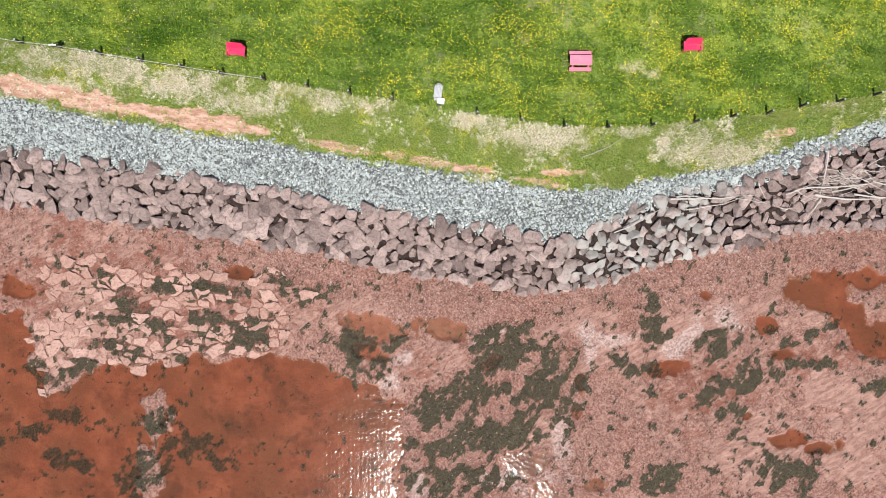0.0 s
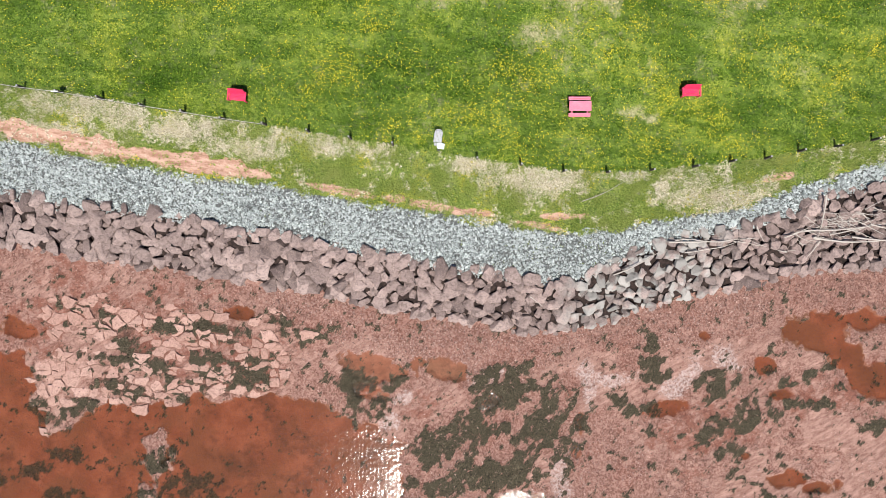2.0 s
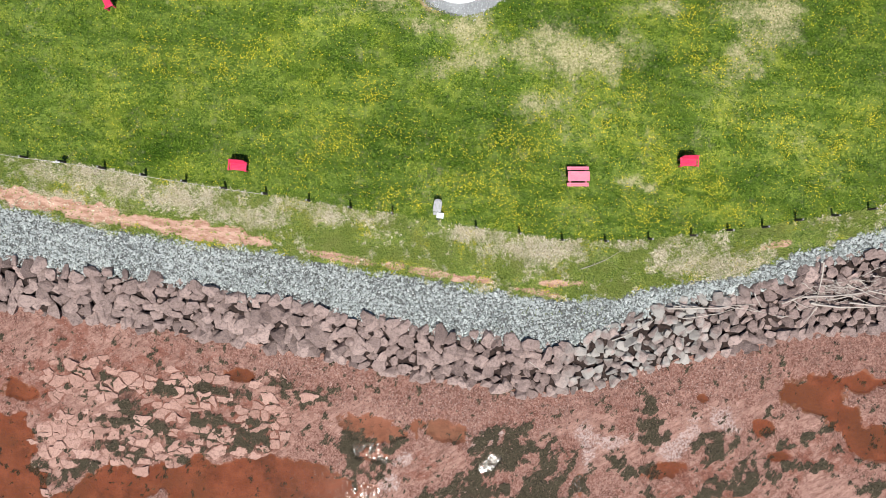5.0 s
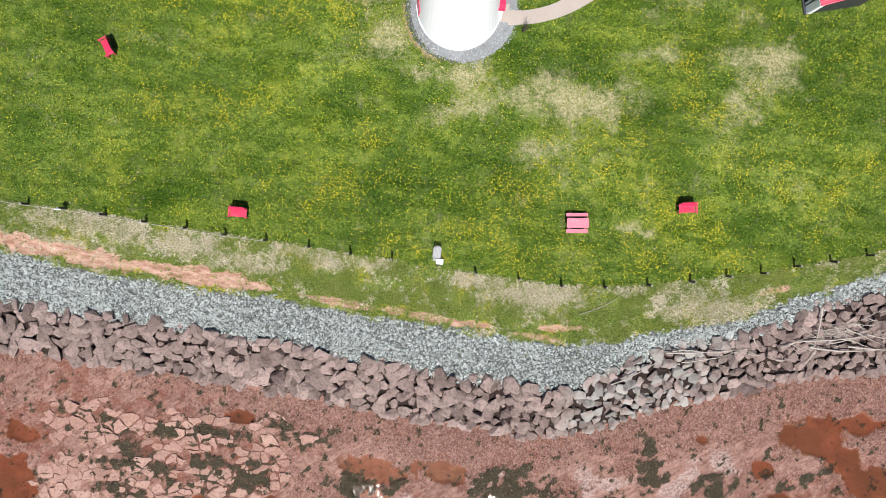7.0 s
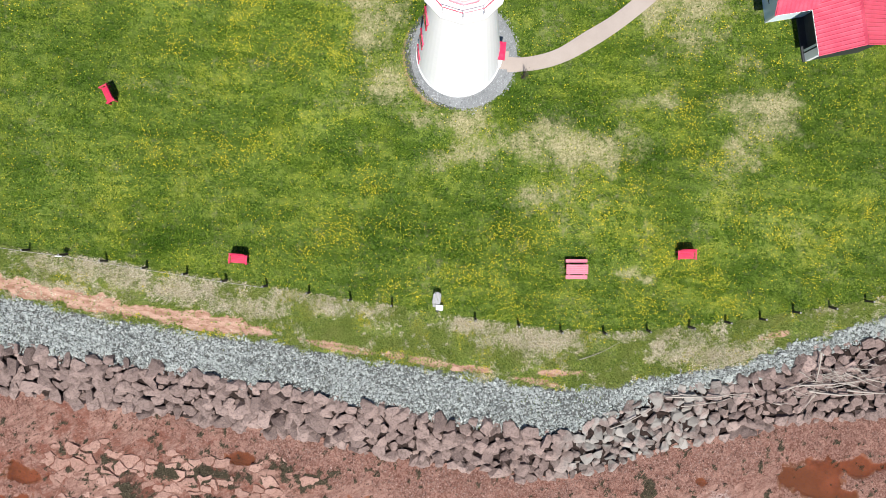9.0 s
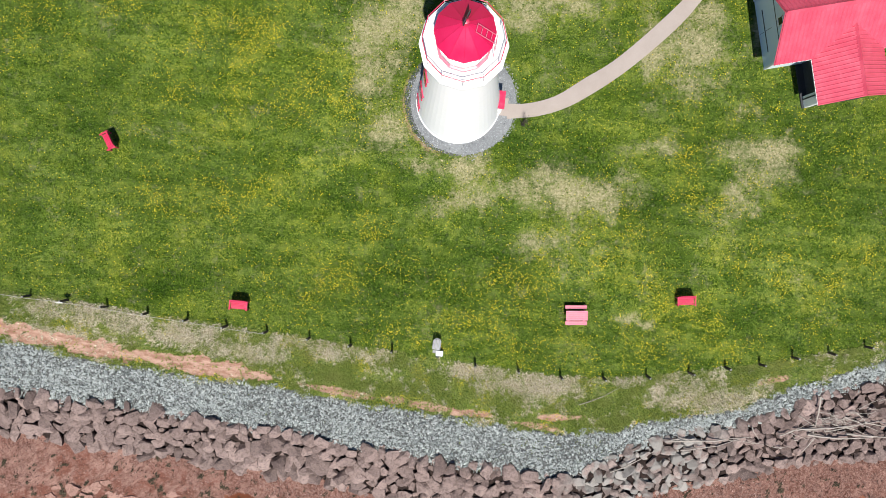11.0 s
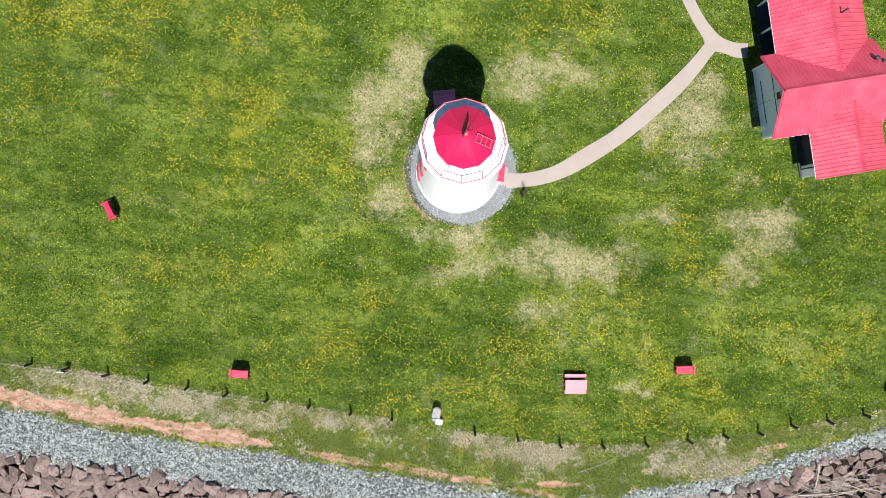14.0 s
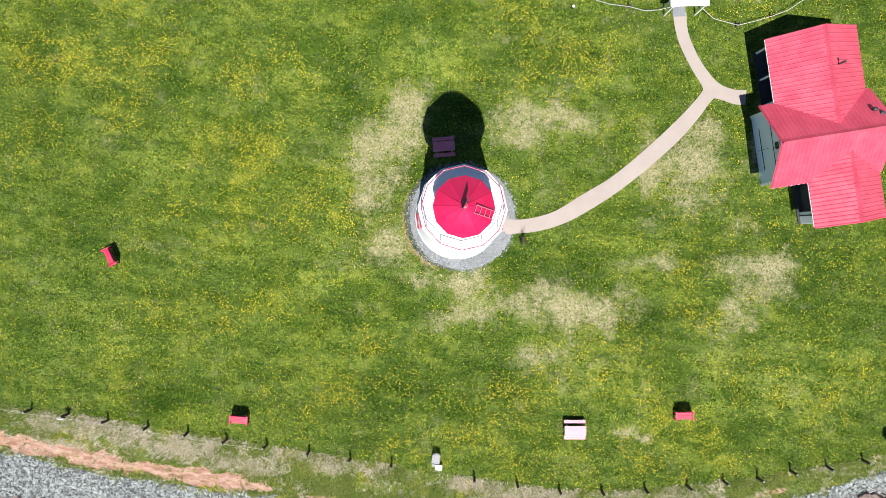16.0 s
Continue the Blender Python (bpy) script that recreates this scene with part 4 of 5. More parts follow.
slab_ok = (ledge_mask(seeds[:, 0], seeds[:, 1] / SQUASH) > 0.42) & (pool_mask(seeds[:, 0], seeds[:, 1] / SQUASH) < 0.55)
slab_wet = weed_mask(seeds[:, 0], seeds[:, 1] / SQUASH)
rnd = random.Random(31)
made_slabs = 0
for k in np.nonzero(slab_ok)[0]:
    if rnd.random() < 0.10 + 0.4 * slab_wet[k] or made_slabs >= 300:
        continue
    poly = [(px, py / SQUASH) for px, py in cell_outline(k, seeds)]
    if len(poly) < 3:
        continue
    cx, cy = seeds[k][0], seeds[k][1] / SQUASH
    top = rnd.uniform(0.02, 0.07)
    tip = (rnd.gauss(0, 0.045), rnd.gauss(0, 0.045))
    # walk round the rim in short steps and let it gape where the joints have opened
    fine_poly = []
    for (ax, ay), (bx, by) in zip(poly, poly[1:] + poly[:1]):
        m_ = max(1, int(math.hypot(bx - ax, by - ay) / 0.20))
        fine_poly += [(ax + (bx - ax) * q / m_, ay + (by - ay) * q / m_) for q in range(m_)]
    fx_, fy_ = np.array(fine_poly).T
    fx_, fy_ = fx_ + (fbm(fx_, fy_, 0.7, 211, 3) - 0.5) * 0.55, fy_ + (fbm(fx_, fy_, 0.7, 217, 3) - 0.5) * 0.45
    fine_poly = list(zip(fx_, fy_))
    open_ = 0.02 + 0.50 * np.clip(gap_noise(fx_, fy_) - 0.50, 0, 1) + 0.22 * np.clip(fbm(fx_, fy_, 0.5, 207) - 0.45, 0, 1)
    far_ = np.hypot(fx_ - cx, fy_ - cy) + 1e-6
    keep_ = np.clip(1 - open_ / far_, 0.45, 1.0)
    fine_poly = [(cx + (px - cx) * q, cy + (py - cy) * q) for (px, py), q in zip(fine_poly, keep_)]
    n = len(fine_poly)
    rim = [rnd.uniform(0.95, 1.0) for _ in fine_poly]
    tv, tf = [], []
    for shrink, z in ((1.0, -0.25), (0.985, top - 0.025), (0.93, top)):
        for (px, py), q in zip(fine_poly, rim):
            u_, v_ = (px - cx) * q * shrink, (py - cy) * q * shrink
            tv.append((u_, v_, z + (tip[0] * u_ + tip[1] * v_ if z > 0 else 0)))
    tv.append((0, 0, top + 0.015))
    for ring in (0, n):
        for j in range(n):
            a, b_ = ring + j, ring + (j + 1) % n
            tf += [(a, b_, b_ + n), (a, b_ + n, a + n)]
    tf += [(2 * n + j, 2 * n + (j + 1) % n, 3 * n) for j in range(n)]
    ob = new("slab", fast_mesh("slab", tv, tf, SLAB))
    ob.parent = ledge
    ob.location = (cx, cy, float(ground_z(cx, cy)))
    made_slabs += 1


def on_beach(x, y, off=0.2):
    return step(0.0, 0.6, line_y(ROCK_FOOT, x) - y + off)


def pebble_density(x, y):
    d = line_y(ROCK_FOOT, x) - y
    band = np.exp(-(np.clip(d - 1.0, 0, 50) / 3.2) ** 2)
    patch = step(0.45, 0.75, fbm(x, y, 5.0, 201))
    return on_beach(x, y) * np.clip(0.75 * band + 0.5 * patch + 0.08, 0, 1) * (1 - 0.85 * blobs(x, y, BEDROCK, 0.9, 2.4, 27)) * (1 - step(0.4, 0.55, pool_mask(x, y))) * (1 - 0.8 * step(0.4, 0.6, weed_mask(x, y)))


x, y, g = scatter(160000, -40, 40, -23, 6, pebble_density, 51)
stones_of("pebbles", x, y, g, 0.022, 0.105, CHIPS, PEBBLE, 0.25, "scattered pink and red beach stones", "pebbles")


def weed_density(x, y):
    drown = 1 - 0.2 * step(0.45, 0.6, pool_mask(x, y))
    c, s_ = math.cos(radians(54)), math.sin(radians(54))
    strand = 0.35 + 0.65 * step(0.42, 0.6, fbm((x * c + y * s_) * 0.35, (-x * s_ + y * c) * 1.4, 0.5, 99, 3))
    return on_beach(x, y) * drown * strand * 0.8 * step(0.46, 0.8, weed_mask(x, y))


x, y, g = scatter(200000, -40, 40, -23, 1, weed_density, 61)
n = len(x)
s = 0.028 + 0.075 * g.random(n) ** 2
place = np.stack([x, y, ground_z(x, y) + 0.02], -1)
v, f = bulk(CHIPS, place, np.stack([s * g.uniform(0.8, 1.6, n), s, s * 0.6], -1), g.uniform(0, 6.28, n), g.normal(0, 0.3, (n, 2)), g.integers(0, len(CHIPS), n))
tagged(new("seaweed", fast_mesh("seaweed", v, f, WEED)), "dark olive bladder wrack lying on the rocks", "seaweed", kind="stuff")

# ---------------------------------------------------------------- grass and flowers


def tuft(blades, wide, tall, splay, seed):
    """A tuft of leaning pointed blades."""
    r = random.Random(seed)
    vs, fs = [], []
    for k in range(blades):
        a = 2 * math.pi * k / blades + r.uniform(-0.5, 0.5)
        c, s_ = math.cos(a), math.sin(a)
        out = splay * r.uniform(0.6, 1.3)
        h = tall * r.uniform(0.6, 1.2)
        w = wide * r.uniform(0.7, 1.3)
        b = len(vs)
        vs += [(-s_ * w, c * w, 0.0), (s_ * w, -c * w, 0.0), (c * out + r.uniform(-w, w), s_ * out + r.uniform(-w, w), h)]
        fs.append((b, b + 1, b + 2))
    return np.array(vs), np.array(fs)


def plants(name, x, y, g, templates, lo, hi, material, label, category):
    n = len(x)
    s = g.uniform(lo, hi, n)
    place = np.stack([x, y, ground_z(x, y) - 0.005], -1)
    v, f = bulk(templates, place, np.stack([s, s, s * g.uniform(0.7, 1.2, n)], -1), g.uniform(0, 6.28, n), g.normal(0, 0.2, (n, 2)), g.integers(0, len(templates), n))
    return tagged(new(name, fast_mesh(name, v, f, material)), label, category, kind="stuff")


def lawn_side(x, y):
    return step(-0.2, 0.3, y - line_y(FENCE, x))


def clear_of(x, y):
    """0 on the path, the tower's ring and the buildings."""
    d = np.hypot(x - TOWER[0] - 0.35, y - TOWER[1])
    c, s_ = math.cos(radians(9)), math.sin(radians(9))
    u, v = (x - 23.91) * c + (y - 36.09) * s_, -(x - 23.91) * s_ + (y - 36.09) * c
    house = ((u > 0.3) & (u < 7.5) & (np.abs(v) < 2.7)) | ((u > 1.3) & (u < 7.3) & (v > 0) & (v < 7.5)) | ((u > 2.9) & (u < 7.4) & (v < 0) & (v > -6.2))
    return step(4.0, 4.3, d) * np.where(house, 0.0, 1.0) * step(0.5, 0.44, inside(x, y, PATH_EDGE, 0.5, 0.0))


PATH_CORNERS = [(4.8, 30.89), (6.57, 30.89), (8.78, 31.47), (10.98, 32.79), (13.18, 34.11), (15.37, 35.87), (17.56, 37.85), (19.09, 39.38), (20.09, 40.56), (20.31, 41.13), (19.51, 42.45), (18.61, 44.2), (18.17, 45.51), (17.94, 46.95), (18.99, 46.94), (19.18, 45.29), (19.94, 43.54), (20.82, 42.23), (21.71, 41.35), (22.81, 40.96), (23.72, 40.92), (23.64, 39.78), (22.82, 39.82), (21.41, 40.26), (20.97, 40.04), (19.98, 38.72), (18.45, 36.97), (16.26, 34.99), (14.07, 33.23), (11.87, 31.77), (9.67, 30.58), (7.46, 29.92), (5.03, 29.7)]


def rounded(pts, keep):
    """A smooth closed outline through the points; sharp at the kept ones."""
    out, n = [], len(pts)
    for k in range(n):
        p0, p1, p2, p3 = (Vector(pts[(k + j) % n]) for j in (-1, 0, 1, 2))
        if k in keep:
            p0 = p1 - (p2 - p1)
        if (k + 1) % n in keep:
            p3 = p2 + (p2 - p1)
        for q in range(5):
            t = q / 5
            v = 0.5 * (2 * p1 + (p2 - p0) * t + (2 * p0 - 5 * p1 + 4 * p2 - p3) * t * t + (3 * p1 - p0 - 3 * p2 + p3) * t ** 3)
            out.append((v.x, v.y))
    return out


PATH_EDGE = rounded(PATH_CORNERS, {0, 13, 14, 20, 21, 32})


def lawn_density(x, y):
    d = dry_spots(x, y)
    return lawn_side(x, y) * clear_of(x, y) * np.clip(1.0 - 0.85 * step(0.15, 0.8, d), 0.1, 1)


TUFTS = [tuft(3, 0.026, 0.055, 0.06, k) for k in range(6)]
LONG_TUFTS = [tuft(6, 0.022, 0.22, 0.16, 40 + k) for k in range(8)]
x, y, g = scatter(200000, -38, 38, 8, 51, lawn_density, 71)
plants("lawn_grass", x, y, g, TUFTS, 0.8, 1.8, GRASS, "short green mown grass of the lawn", "grass")

x, y, g = scatter(70000, -38, 38, 8, 51, lambda x, y: lawn_side(x, y) * clear_of(x, y) * 0.6 * step(0.15, 1.0, dry_spots(x, y) + 0.4 * (fbm(x, y, 1.0, 401) - 0.5)), 72)
plants("dry_lawn_grass", x, y, g, TUFTS, 0.8, 1.7, LAWN_STRAW, "straw-coloured dry grass in worn lawn patches", "grass")


def bank_zone(x, y):
    f, t = line_y(FENCE, x), line_y(GRAVEL_TOP, x)
    rag = (fbm(x, y, 1.1, 411) - 0.5) * 0.9
    bare = 1 - 0.8 * step(0.42, 0.6, blobs(x, y, SOIL_SPOTS, 0.6, 0.8, 17))
    return step(-0.15, 0.25, f - y) * step(-0.35, 0.1, y - t + rag) * bare * (1 - 0.95 * step(0.5, 0.75, inside(x, y, SOIL_STRIP, 0.30, 0.42, 0.9)))


def straw_share(x, y):
    return np.clip(blobs(x, y, BANK_DRY, 0.9, 1.5, 13) * 0.66 - 0.03 + 0.8 * (fbm(x, y, 1.4, 421) - 0.5) + 0.6 * (fbm(x, y, 0.4, 425) - 0.5), 0, 0.85)


x, y, g = scatter(460000, -38, 38, 3, 17, lambda x, y: bank_zone(x, y) * (0.16 + 0.75 * step(0.3, 0.7, fbm(x, y, 1.2, 431))) * (1 - straw_share(x, y)) * 1.0, 73)
plants("bank_grass", x, y, g, LONG_TUFTS, 0.45, 1.0, ROUGH_GRASS, "tangled green grass on the bank below the fence", "grass")
x, y, g = scatter(460000, -38, 38, 3, 17, lambda x, y: bank_zone(x, y) * straw_share(x, y) * 0.75, 74)
plants("bank_straw", x, y, g, LONG_TUFTS, 0.5, 1.15, STRAW, "bleached dry grass lying on the bank", "grass")

FLOWER_SPOTS = [(-24.31, 44.9, 5.76, 3.99, 0), (-30.96, 42.71, 5.32, 2.66, 20), (-32.8, 37.43, 2.66, 2.21, 0), (-24.35, 40.07, 1.77, 2.66, 0), (-13.73, 43.13, 4.87, 2.66, 0), (-15.98, 35.66, 4.87, 2.21, 0), (-15.56, 31.69, 3.99, 2.66, 0), (-20.07, 23.25, 4.87, 1.77, 5), (-15.61, 23.92, 3.1, 1.33, 0), (-10.75, 17.01, 3.99, 2.21, 0), (-6.28, 21.48, 2.21, 1.33, 0), (2.17, 14.34, 4.87, 3.1, 0), (9.72, 17.48, 5.76, 1.77, 0), (15.05, 17.48, 4.87, 2.66, 0), (9.74, 11.21, 6.64, 1.77, 0), (17.74, 13.46, 4.87, 2.66, 0), (19.97, 12.57, 2.21, 2.66, 0), (23.46, 19.27, 2.21, 1.77, 0), (25.69, 17.94, 2.21, 2.21, 0), (20.32, 23.28, 2.66, 1.06, 0), (31.01, 17.5, 3.1, 3.1, 0), (8.74, 43.55, 4.87, 2.66, 0), (6.09, 45.74, 3.99, 1.77, 0), (28.64, 30.36, 2.66, 0.62, 0), (23.63, 47.03, 3.1, 0.89, 0), (-8.03, 31.24, 3.99, 2.66, 0), (19.41, 26.82, 2.21, 1.33, 0), (-3.62, 17.91, 1.77, 1.33, 0), (12.37, 20.6, 3.99, 1.06, 0), (-1.84, 13.88, 3.1, 2.21, 0)]


def flower_density(x, y):
    patch = blobs(x, y, FLOWER_SPOTS, 1.3, 2.6, 441)
    fine = 0.5 * fbm(x, y, 1.9, 451, 5) + 0.5 * fbm(x * 0.8 + y * 0.6, y * 0.8 - x * 0.6, 0.8, 455, 3)
    wide = fbm(x, y, 7.0, 461, 3)
    dry_here = dry_spots(x, y)
    lawn = lawn_side(x, y) * clear_of(x, y) * (1 - 0.85 * step(0.4, 0.7, dry_here))
    d = 0.022 + 0.17 * wide * step(0.42, 0.72, fine) + 0.34 * step(0.25, 1.0, patch) * (0.15 + 0.85 * step(0.36, 0.70, fine))
    return np.maximum(lawn * d, bank_zone(x, y) * 0.60 * step(0.45, 0.75, fbm(x, y, 1.8, 471)))


def flower_head():
    ring = [(math.cos(k * math.pi / 2.5), math.sin(k * math.pi / 2.5), 0.0) for k in range(5)] + [(0, 0, 0.35)]
    return np.array(ring), np.array([(k, (k + 1) % 5, 5) for k in range(5)])


x, y, g = scatter(560000, -38, 38, 4, 51, flower_density, 75)
n = len(x)
s = 0.018 + 0.027 * g.random(n) ** 1.5
v, f = bulk([flower_head()], np.stack([x, y, ground_z(x, y) + g.uniform(0.02, 0.05, n)], -1), np.stack([s, s, s], -1), g.uniform(0, 6.28, n), g.normal(0, 0.25, (n, 2)))
tagged(new("dandelions", fast_mesh("dandelions", v, f, FLOWER)), "yellow dandelions flowering all over the lawn", "flowers", kind="stuff")
x, y, g = scatter(18000, -38, 38, 0, 12, lambda x, y: gravel_density(x, y) * step(0.5, 0.75, fbm(x, y, 1.3, 481) * 0.8 + 0.5 * np.exp(-(((x - 9.5) / 4.5) ** 2 + ((y - 3.6) / 1.6) ** 2)) + 0.25 * np.exp(-((line_y(GRAVEL_TOP, x) - y) / 0.7) ** 2)) * 0.5, 76)
plants("gravel_weeds", x, y, g, LONG_TUFTS, 0.3, 0.7, ROUGH_GRASS, "small green weeds growing through the gravel", "weeds")

# ---------------------------------------------------------------- footpath
bm = bmesh.new()
ring = [bm.verts.new((px, py, float(ground_z(px, py)) + 0.05)) for px, py in PATH_EDGE]
face = bm.faces.new(ring)
low = bmesh.ops.extrude_face_region(bm, geom=[face])
for el in low["geom"]:
    if isinstance(el, bmesh.types.BMVert):
        el.co.z -= 0.16
bmesh.ops.triangulate(bm, faces=[f for f in bm.faces if len(f.verts) > 4])
tagged(part("footpath", bm, PATH_MAT), "pale concrete footpath curving from the tower to the house", "path", kind="structure")


def disc(rx, cx, cy, z, seed, thick=0.08):
    bm = bmesh.new()
    top = []
    for k in range(72):
        a = 2 * math.pi * k / 72
        r = rx + 0.10 * (float(fbm(np.array([math.cos(a) * 3.0 + seed]), np.array([math.sin(a) * 3.0]), 1.0, seed)[0]) - 0.5)
        top.append(bm.verts.new((cx + r * math.cos(a), cy + r * math.sin(a), z)))
    low_ring = [bm.verts.new((v.co.x, v.co.y, z - thick)) for v in top]
    bm.faces.new(top)
    for k in range(72):
        bm.faces.new((low_ring[k], low_ring[(k + 1) % 72], top[(k + 1) % 72], top[k]))
    return bm


tagged(part("stone_apron", disc(4.1, TOWER[0] + 0.38, TOWER[1], 0.035, 5, 0.1), STONE_GREY), "ring of grey stone chips round the foot of the tower", "apron", kind="structure")

x, y, g = scatter(16000, TOWER[0] - 5, TOWER[0] + 5.5, TOWER[1] - 5, TOWER[1] + 5, lambda x, y: step(0.35, -0.15, np.hypot(x - TOWER[0] - 0.38, y - TOWER[1]) - 4.15 - 0.5 * (fbm(x, y, 1.2, 491) - 0.5)) * step(3.2, 3.3, np.hypot(x - TOWER[0], y - TOWER[1])) * step(0.5, 0.44, inside(x, y, PATH_EDGE, 0.5, 0.0)), 77)
n = len(x)
s = 0.03 + 0.05 * g.random(n) ** 2
v, f = bulk(CHIPS, np.stack([x, y, np.full(n, 0.035)], -1), np.stack([s * g.uniform(0.8, 1.3, n), s, s * 0.7], -1), g.uniform(0, 6.28, n), g.normal(0, 0.4, (n, 2)), g.integers(0, len(CHIPS), n))
tagged(new("apron_stones", fast_mesh("apron_stones", v, f, APRON_STONE)), "loose grey stone chips round the foot of the tower", "gravel", kind="stuff")

# ---------------------------------------------------------------- lighthouse
tower = thing("lighthouse", pose(TOWER[0], TOWER[1], 0.0), "white tapered lighthouse with a red lantern roof and railed gallery", "lighthouse")
SIDES, TURN = 12, radians(-2)
R0, R1, ZT = 3.22, 1.80, 13.5
GZ0, GZ1 = 14.35, 14.62
part("tower_shaft", lathe([(R0 + 0.06, 0.0), (R0 + 0.06, 0.35), (R0, 0.4), (R1, ZT), (R1 + 0.08, ZT + 0.05), (R1 + 0.15, ZT + 0.25), (2.30, GZ0)], 48), CEDAR, tower, "white shingled shaft", smooth=False)
part("gallery_deck", lathe([(2.40, GZ0), (2.47, GZ0 + 0.04), (2.47, GZ1), (1.0, GZ1 + 0.03)], SIDES, TURN), WHITE, tower, "white twelve-sided deck")


def corner(r, z, k):
    a = TURN + 2 * math.pi * k / SIDES
    return Vector((r * math.cos(a), r * math.sin(a), z))


bm = bmesh.new()
for k in range(SIDES):
    rod(bm, corner(2.25, GZ1 + 1.05, k), corner(2.25, GZ1 + 1.05, k + 1), 0.026)
part("top_rail", bm, RED, tower, "red top rail")
for z in (0.38, 0.72):
    bm = bmesh.new()
    for k in range(SIDES):
        rod(bm, corner(2.25, GZ1 + z, k), corner(2.25, GZ1 + z, k + 1), 0.011, sides=6)
    part("middle_rail", bm, WHITE, tower)
for k in range(SIDES):
    bm = rod(bmesh.new(), corner(2.25, GZ1, k), corner(2.25, GZ1 + 1.09, k), 0.024)
    part("rail_post", bm, METAL, tower)
part("lantern_base", lathe([(1.50, GZ1 + 0.02), (1.50, GZ1 + 0.10), (1.38, GZ1 + 0.14), (1.36, GZ1 + 0.85), (1.44, GZ1 + 0.88), (1.40, GZ1 + 0.95), (1.0, GZ1 + 0.96)], SIDES, TURN), WHITE, tower, "white lantern wall")
part("lantern_sill", lathe([(1.49, GZ1 + 0.105), (1.54, GZ1 + 0.13), (1.52, GZ1 + 0.30), (1.40, GZ1 + 0.34)], SIDES, TURN, cap=False), PINK, tower, "faded red sill")
part("lantern_glass", lathe([(1.27, GZ1 + 0.95), (1.27, 16.75)], SIDES, TURN), TRIM, tower, "pale opaque lantern panes")
for k in range(SIDES):
    bm = rod(bmesh.new(), corner(1.31, GZ1 + 0.93, k), corner(1.31, 16.78, k), 0.05, sides=6)
    part("mullion", bm, WHITE, tower)
for z in (GZ1 + 0.99, 15.95, 16.72):
    bm = bmesh.new()
    for k in range(SIDES):
        rod(bm, corner(1.30, z, k), corner(1.30, z, k + 1), 0.04, sides=6)
    part("glazing_bar", bm, WHITE, tower)
roof = part("lantern_roof", lathe([(1.20, 16.74), (1.60, 16.78), (1.62, 16.86), (0.20, 18.05), (0.16, 18.1)], SIDES, TURN), LANTERN_RED, tower, "bright red twelve-sided metal roof")
bm = bmesh.new()
for k in range(SIDES):
    rod(bm, corner(1.60, 16.88, k), corner(0.22, 18.06, k), 0.009, sides=5)
part("roof_seam", bm, LANTERN_RED, tower)
part("ventilator", lathe([(0.20, 18.1), (0.15, 18.2), (0.15, 18.32), (0.18, 18.36), (0.15, 18.42), (0.05, 18.46), (0.03, 18.95)], 16), RED, tower, "red ventilator cowl")
bm = box_bm(-0.02, 0.02, -0.30, 0.42, 18.45, 18.95, pose(0, 0, 0, 0, 0, -28))
part("weather_vane", bm, DARK, tower, "dark weather vane")
lad = pose(0, 0, 0, 0, 0, -16)
bm = bmesh.new()
for s_ in (-0.21, 0.21):
    rod(bm, lad @ Vector((0.58, s_, 17.90)), lad @ Vector((1.64, s_, 16.95)), 0.022, sides=6)
    rod(bm, lad @ Vector((1.64, s_, 16.95)), lad @ Vector((1.72, s_, GZ1 + 0.03)), 0.022, sides=6)
part("ladder_rail", bm, PINK, tower, "faded pink ladder rails")
for k in range(5):
    q = k / 4
    bm = rod(bmesh.new(), lad @ Vector((0.58 + 1.06 * q, -0.21, 17.90 - 0.95 * q)), lad @ Vector((0.58 + 1.06 * q, 0.21, 17.90 - 0.95 * q)), 0.02, sides=6)
    part("ladder_rung", bm, PINK, tower)


def wall_r(z):
    return R0 + (R1 - R0) * z / ZT


for zc in (1.5, 5.0, 9.0):
    a = radians(187)
    m = Matrix.Translation((math.cos(a) * wall_r(zc), math.sin(a) * wall_r(zc), zc)) @ Matrix.Rotation(a, 4, "Z") @ Matrix.Rotation(-math.atan((R0 - R1) / ZT), 4, "Y")
    win = part("window", box_bm(-0.10, 0.05, -0.36, 0.36, -0.60, 0.60, m), GLASS, tower, "small dark window")
    bm = bmesh.new()
    for y0, y1, z0, z1 in ((-0.48, -0.34, -0.66, 0.60), (0.34, 0.48, -0.66, 0.60), (-0.52, 0.52, -0.76, -0.60)):
        box(bm, -0.10, 0.06, y0, y1, z0, z1, m)
    part("window_frame", bm, RED, win, "red window frame")
    bm = bmesh.new()
    vs = [bm.verts.new(m @ Vector(c)) for xx in (-0.10, 0.09) for c in ((xx, -0.60, 0.60), (xx, 0.60, 0.60), (xx, 0.0, 1.0))]
    for q in ((2, 1, 0), (3, 4, 5), (0, 1, 4, 3), (1, 2, 5, 4), (2, 0, 3, 5)):
        bm.faces.new([vs[i] for i in q])
    part("window_hood", bm, RED, win, "red peaked hood")
m = Matrix.Translation((wall_r(1.1) - 0.02, -0.35, 0.0)) @ Matrix.Rotation(radians(-6), 4, "Z")
door = part("door", box_bm(-0.15, 0.12, -0.48, 0.48, 0.05, 2.12, m), RED, tower, "closed red door")
part("door_frame", box(box(box_bm(-0.15, 0.20, -0.62, -0.48, 0.0, 2.2, m), -0.15, 0.20, 0.48, 0.62, 0.0, 2.2, m), -0.15, 0.20, -0.62, 0.62, 2.12, 2.26, m), WHITE, door)
part("door_hood", box_bm(-0.45, 0.16, -0.66, 0.66, 2.30, 2.40, m @ pose(0, 0, 0, 0, 4, 0)), RED, door, "red door hood")
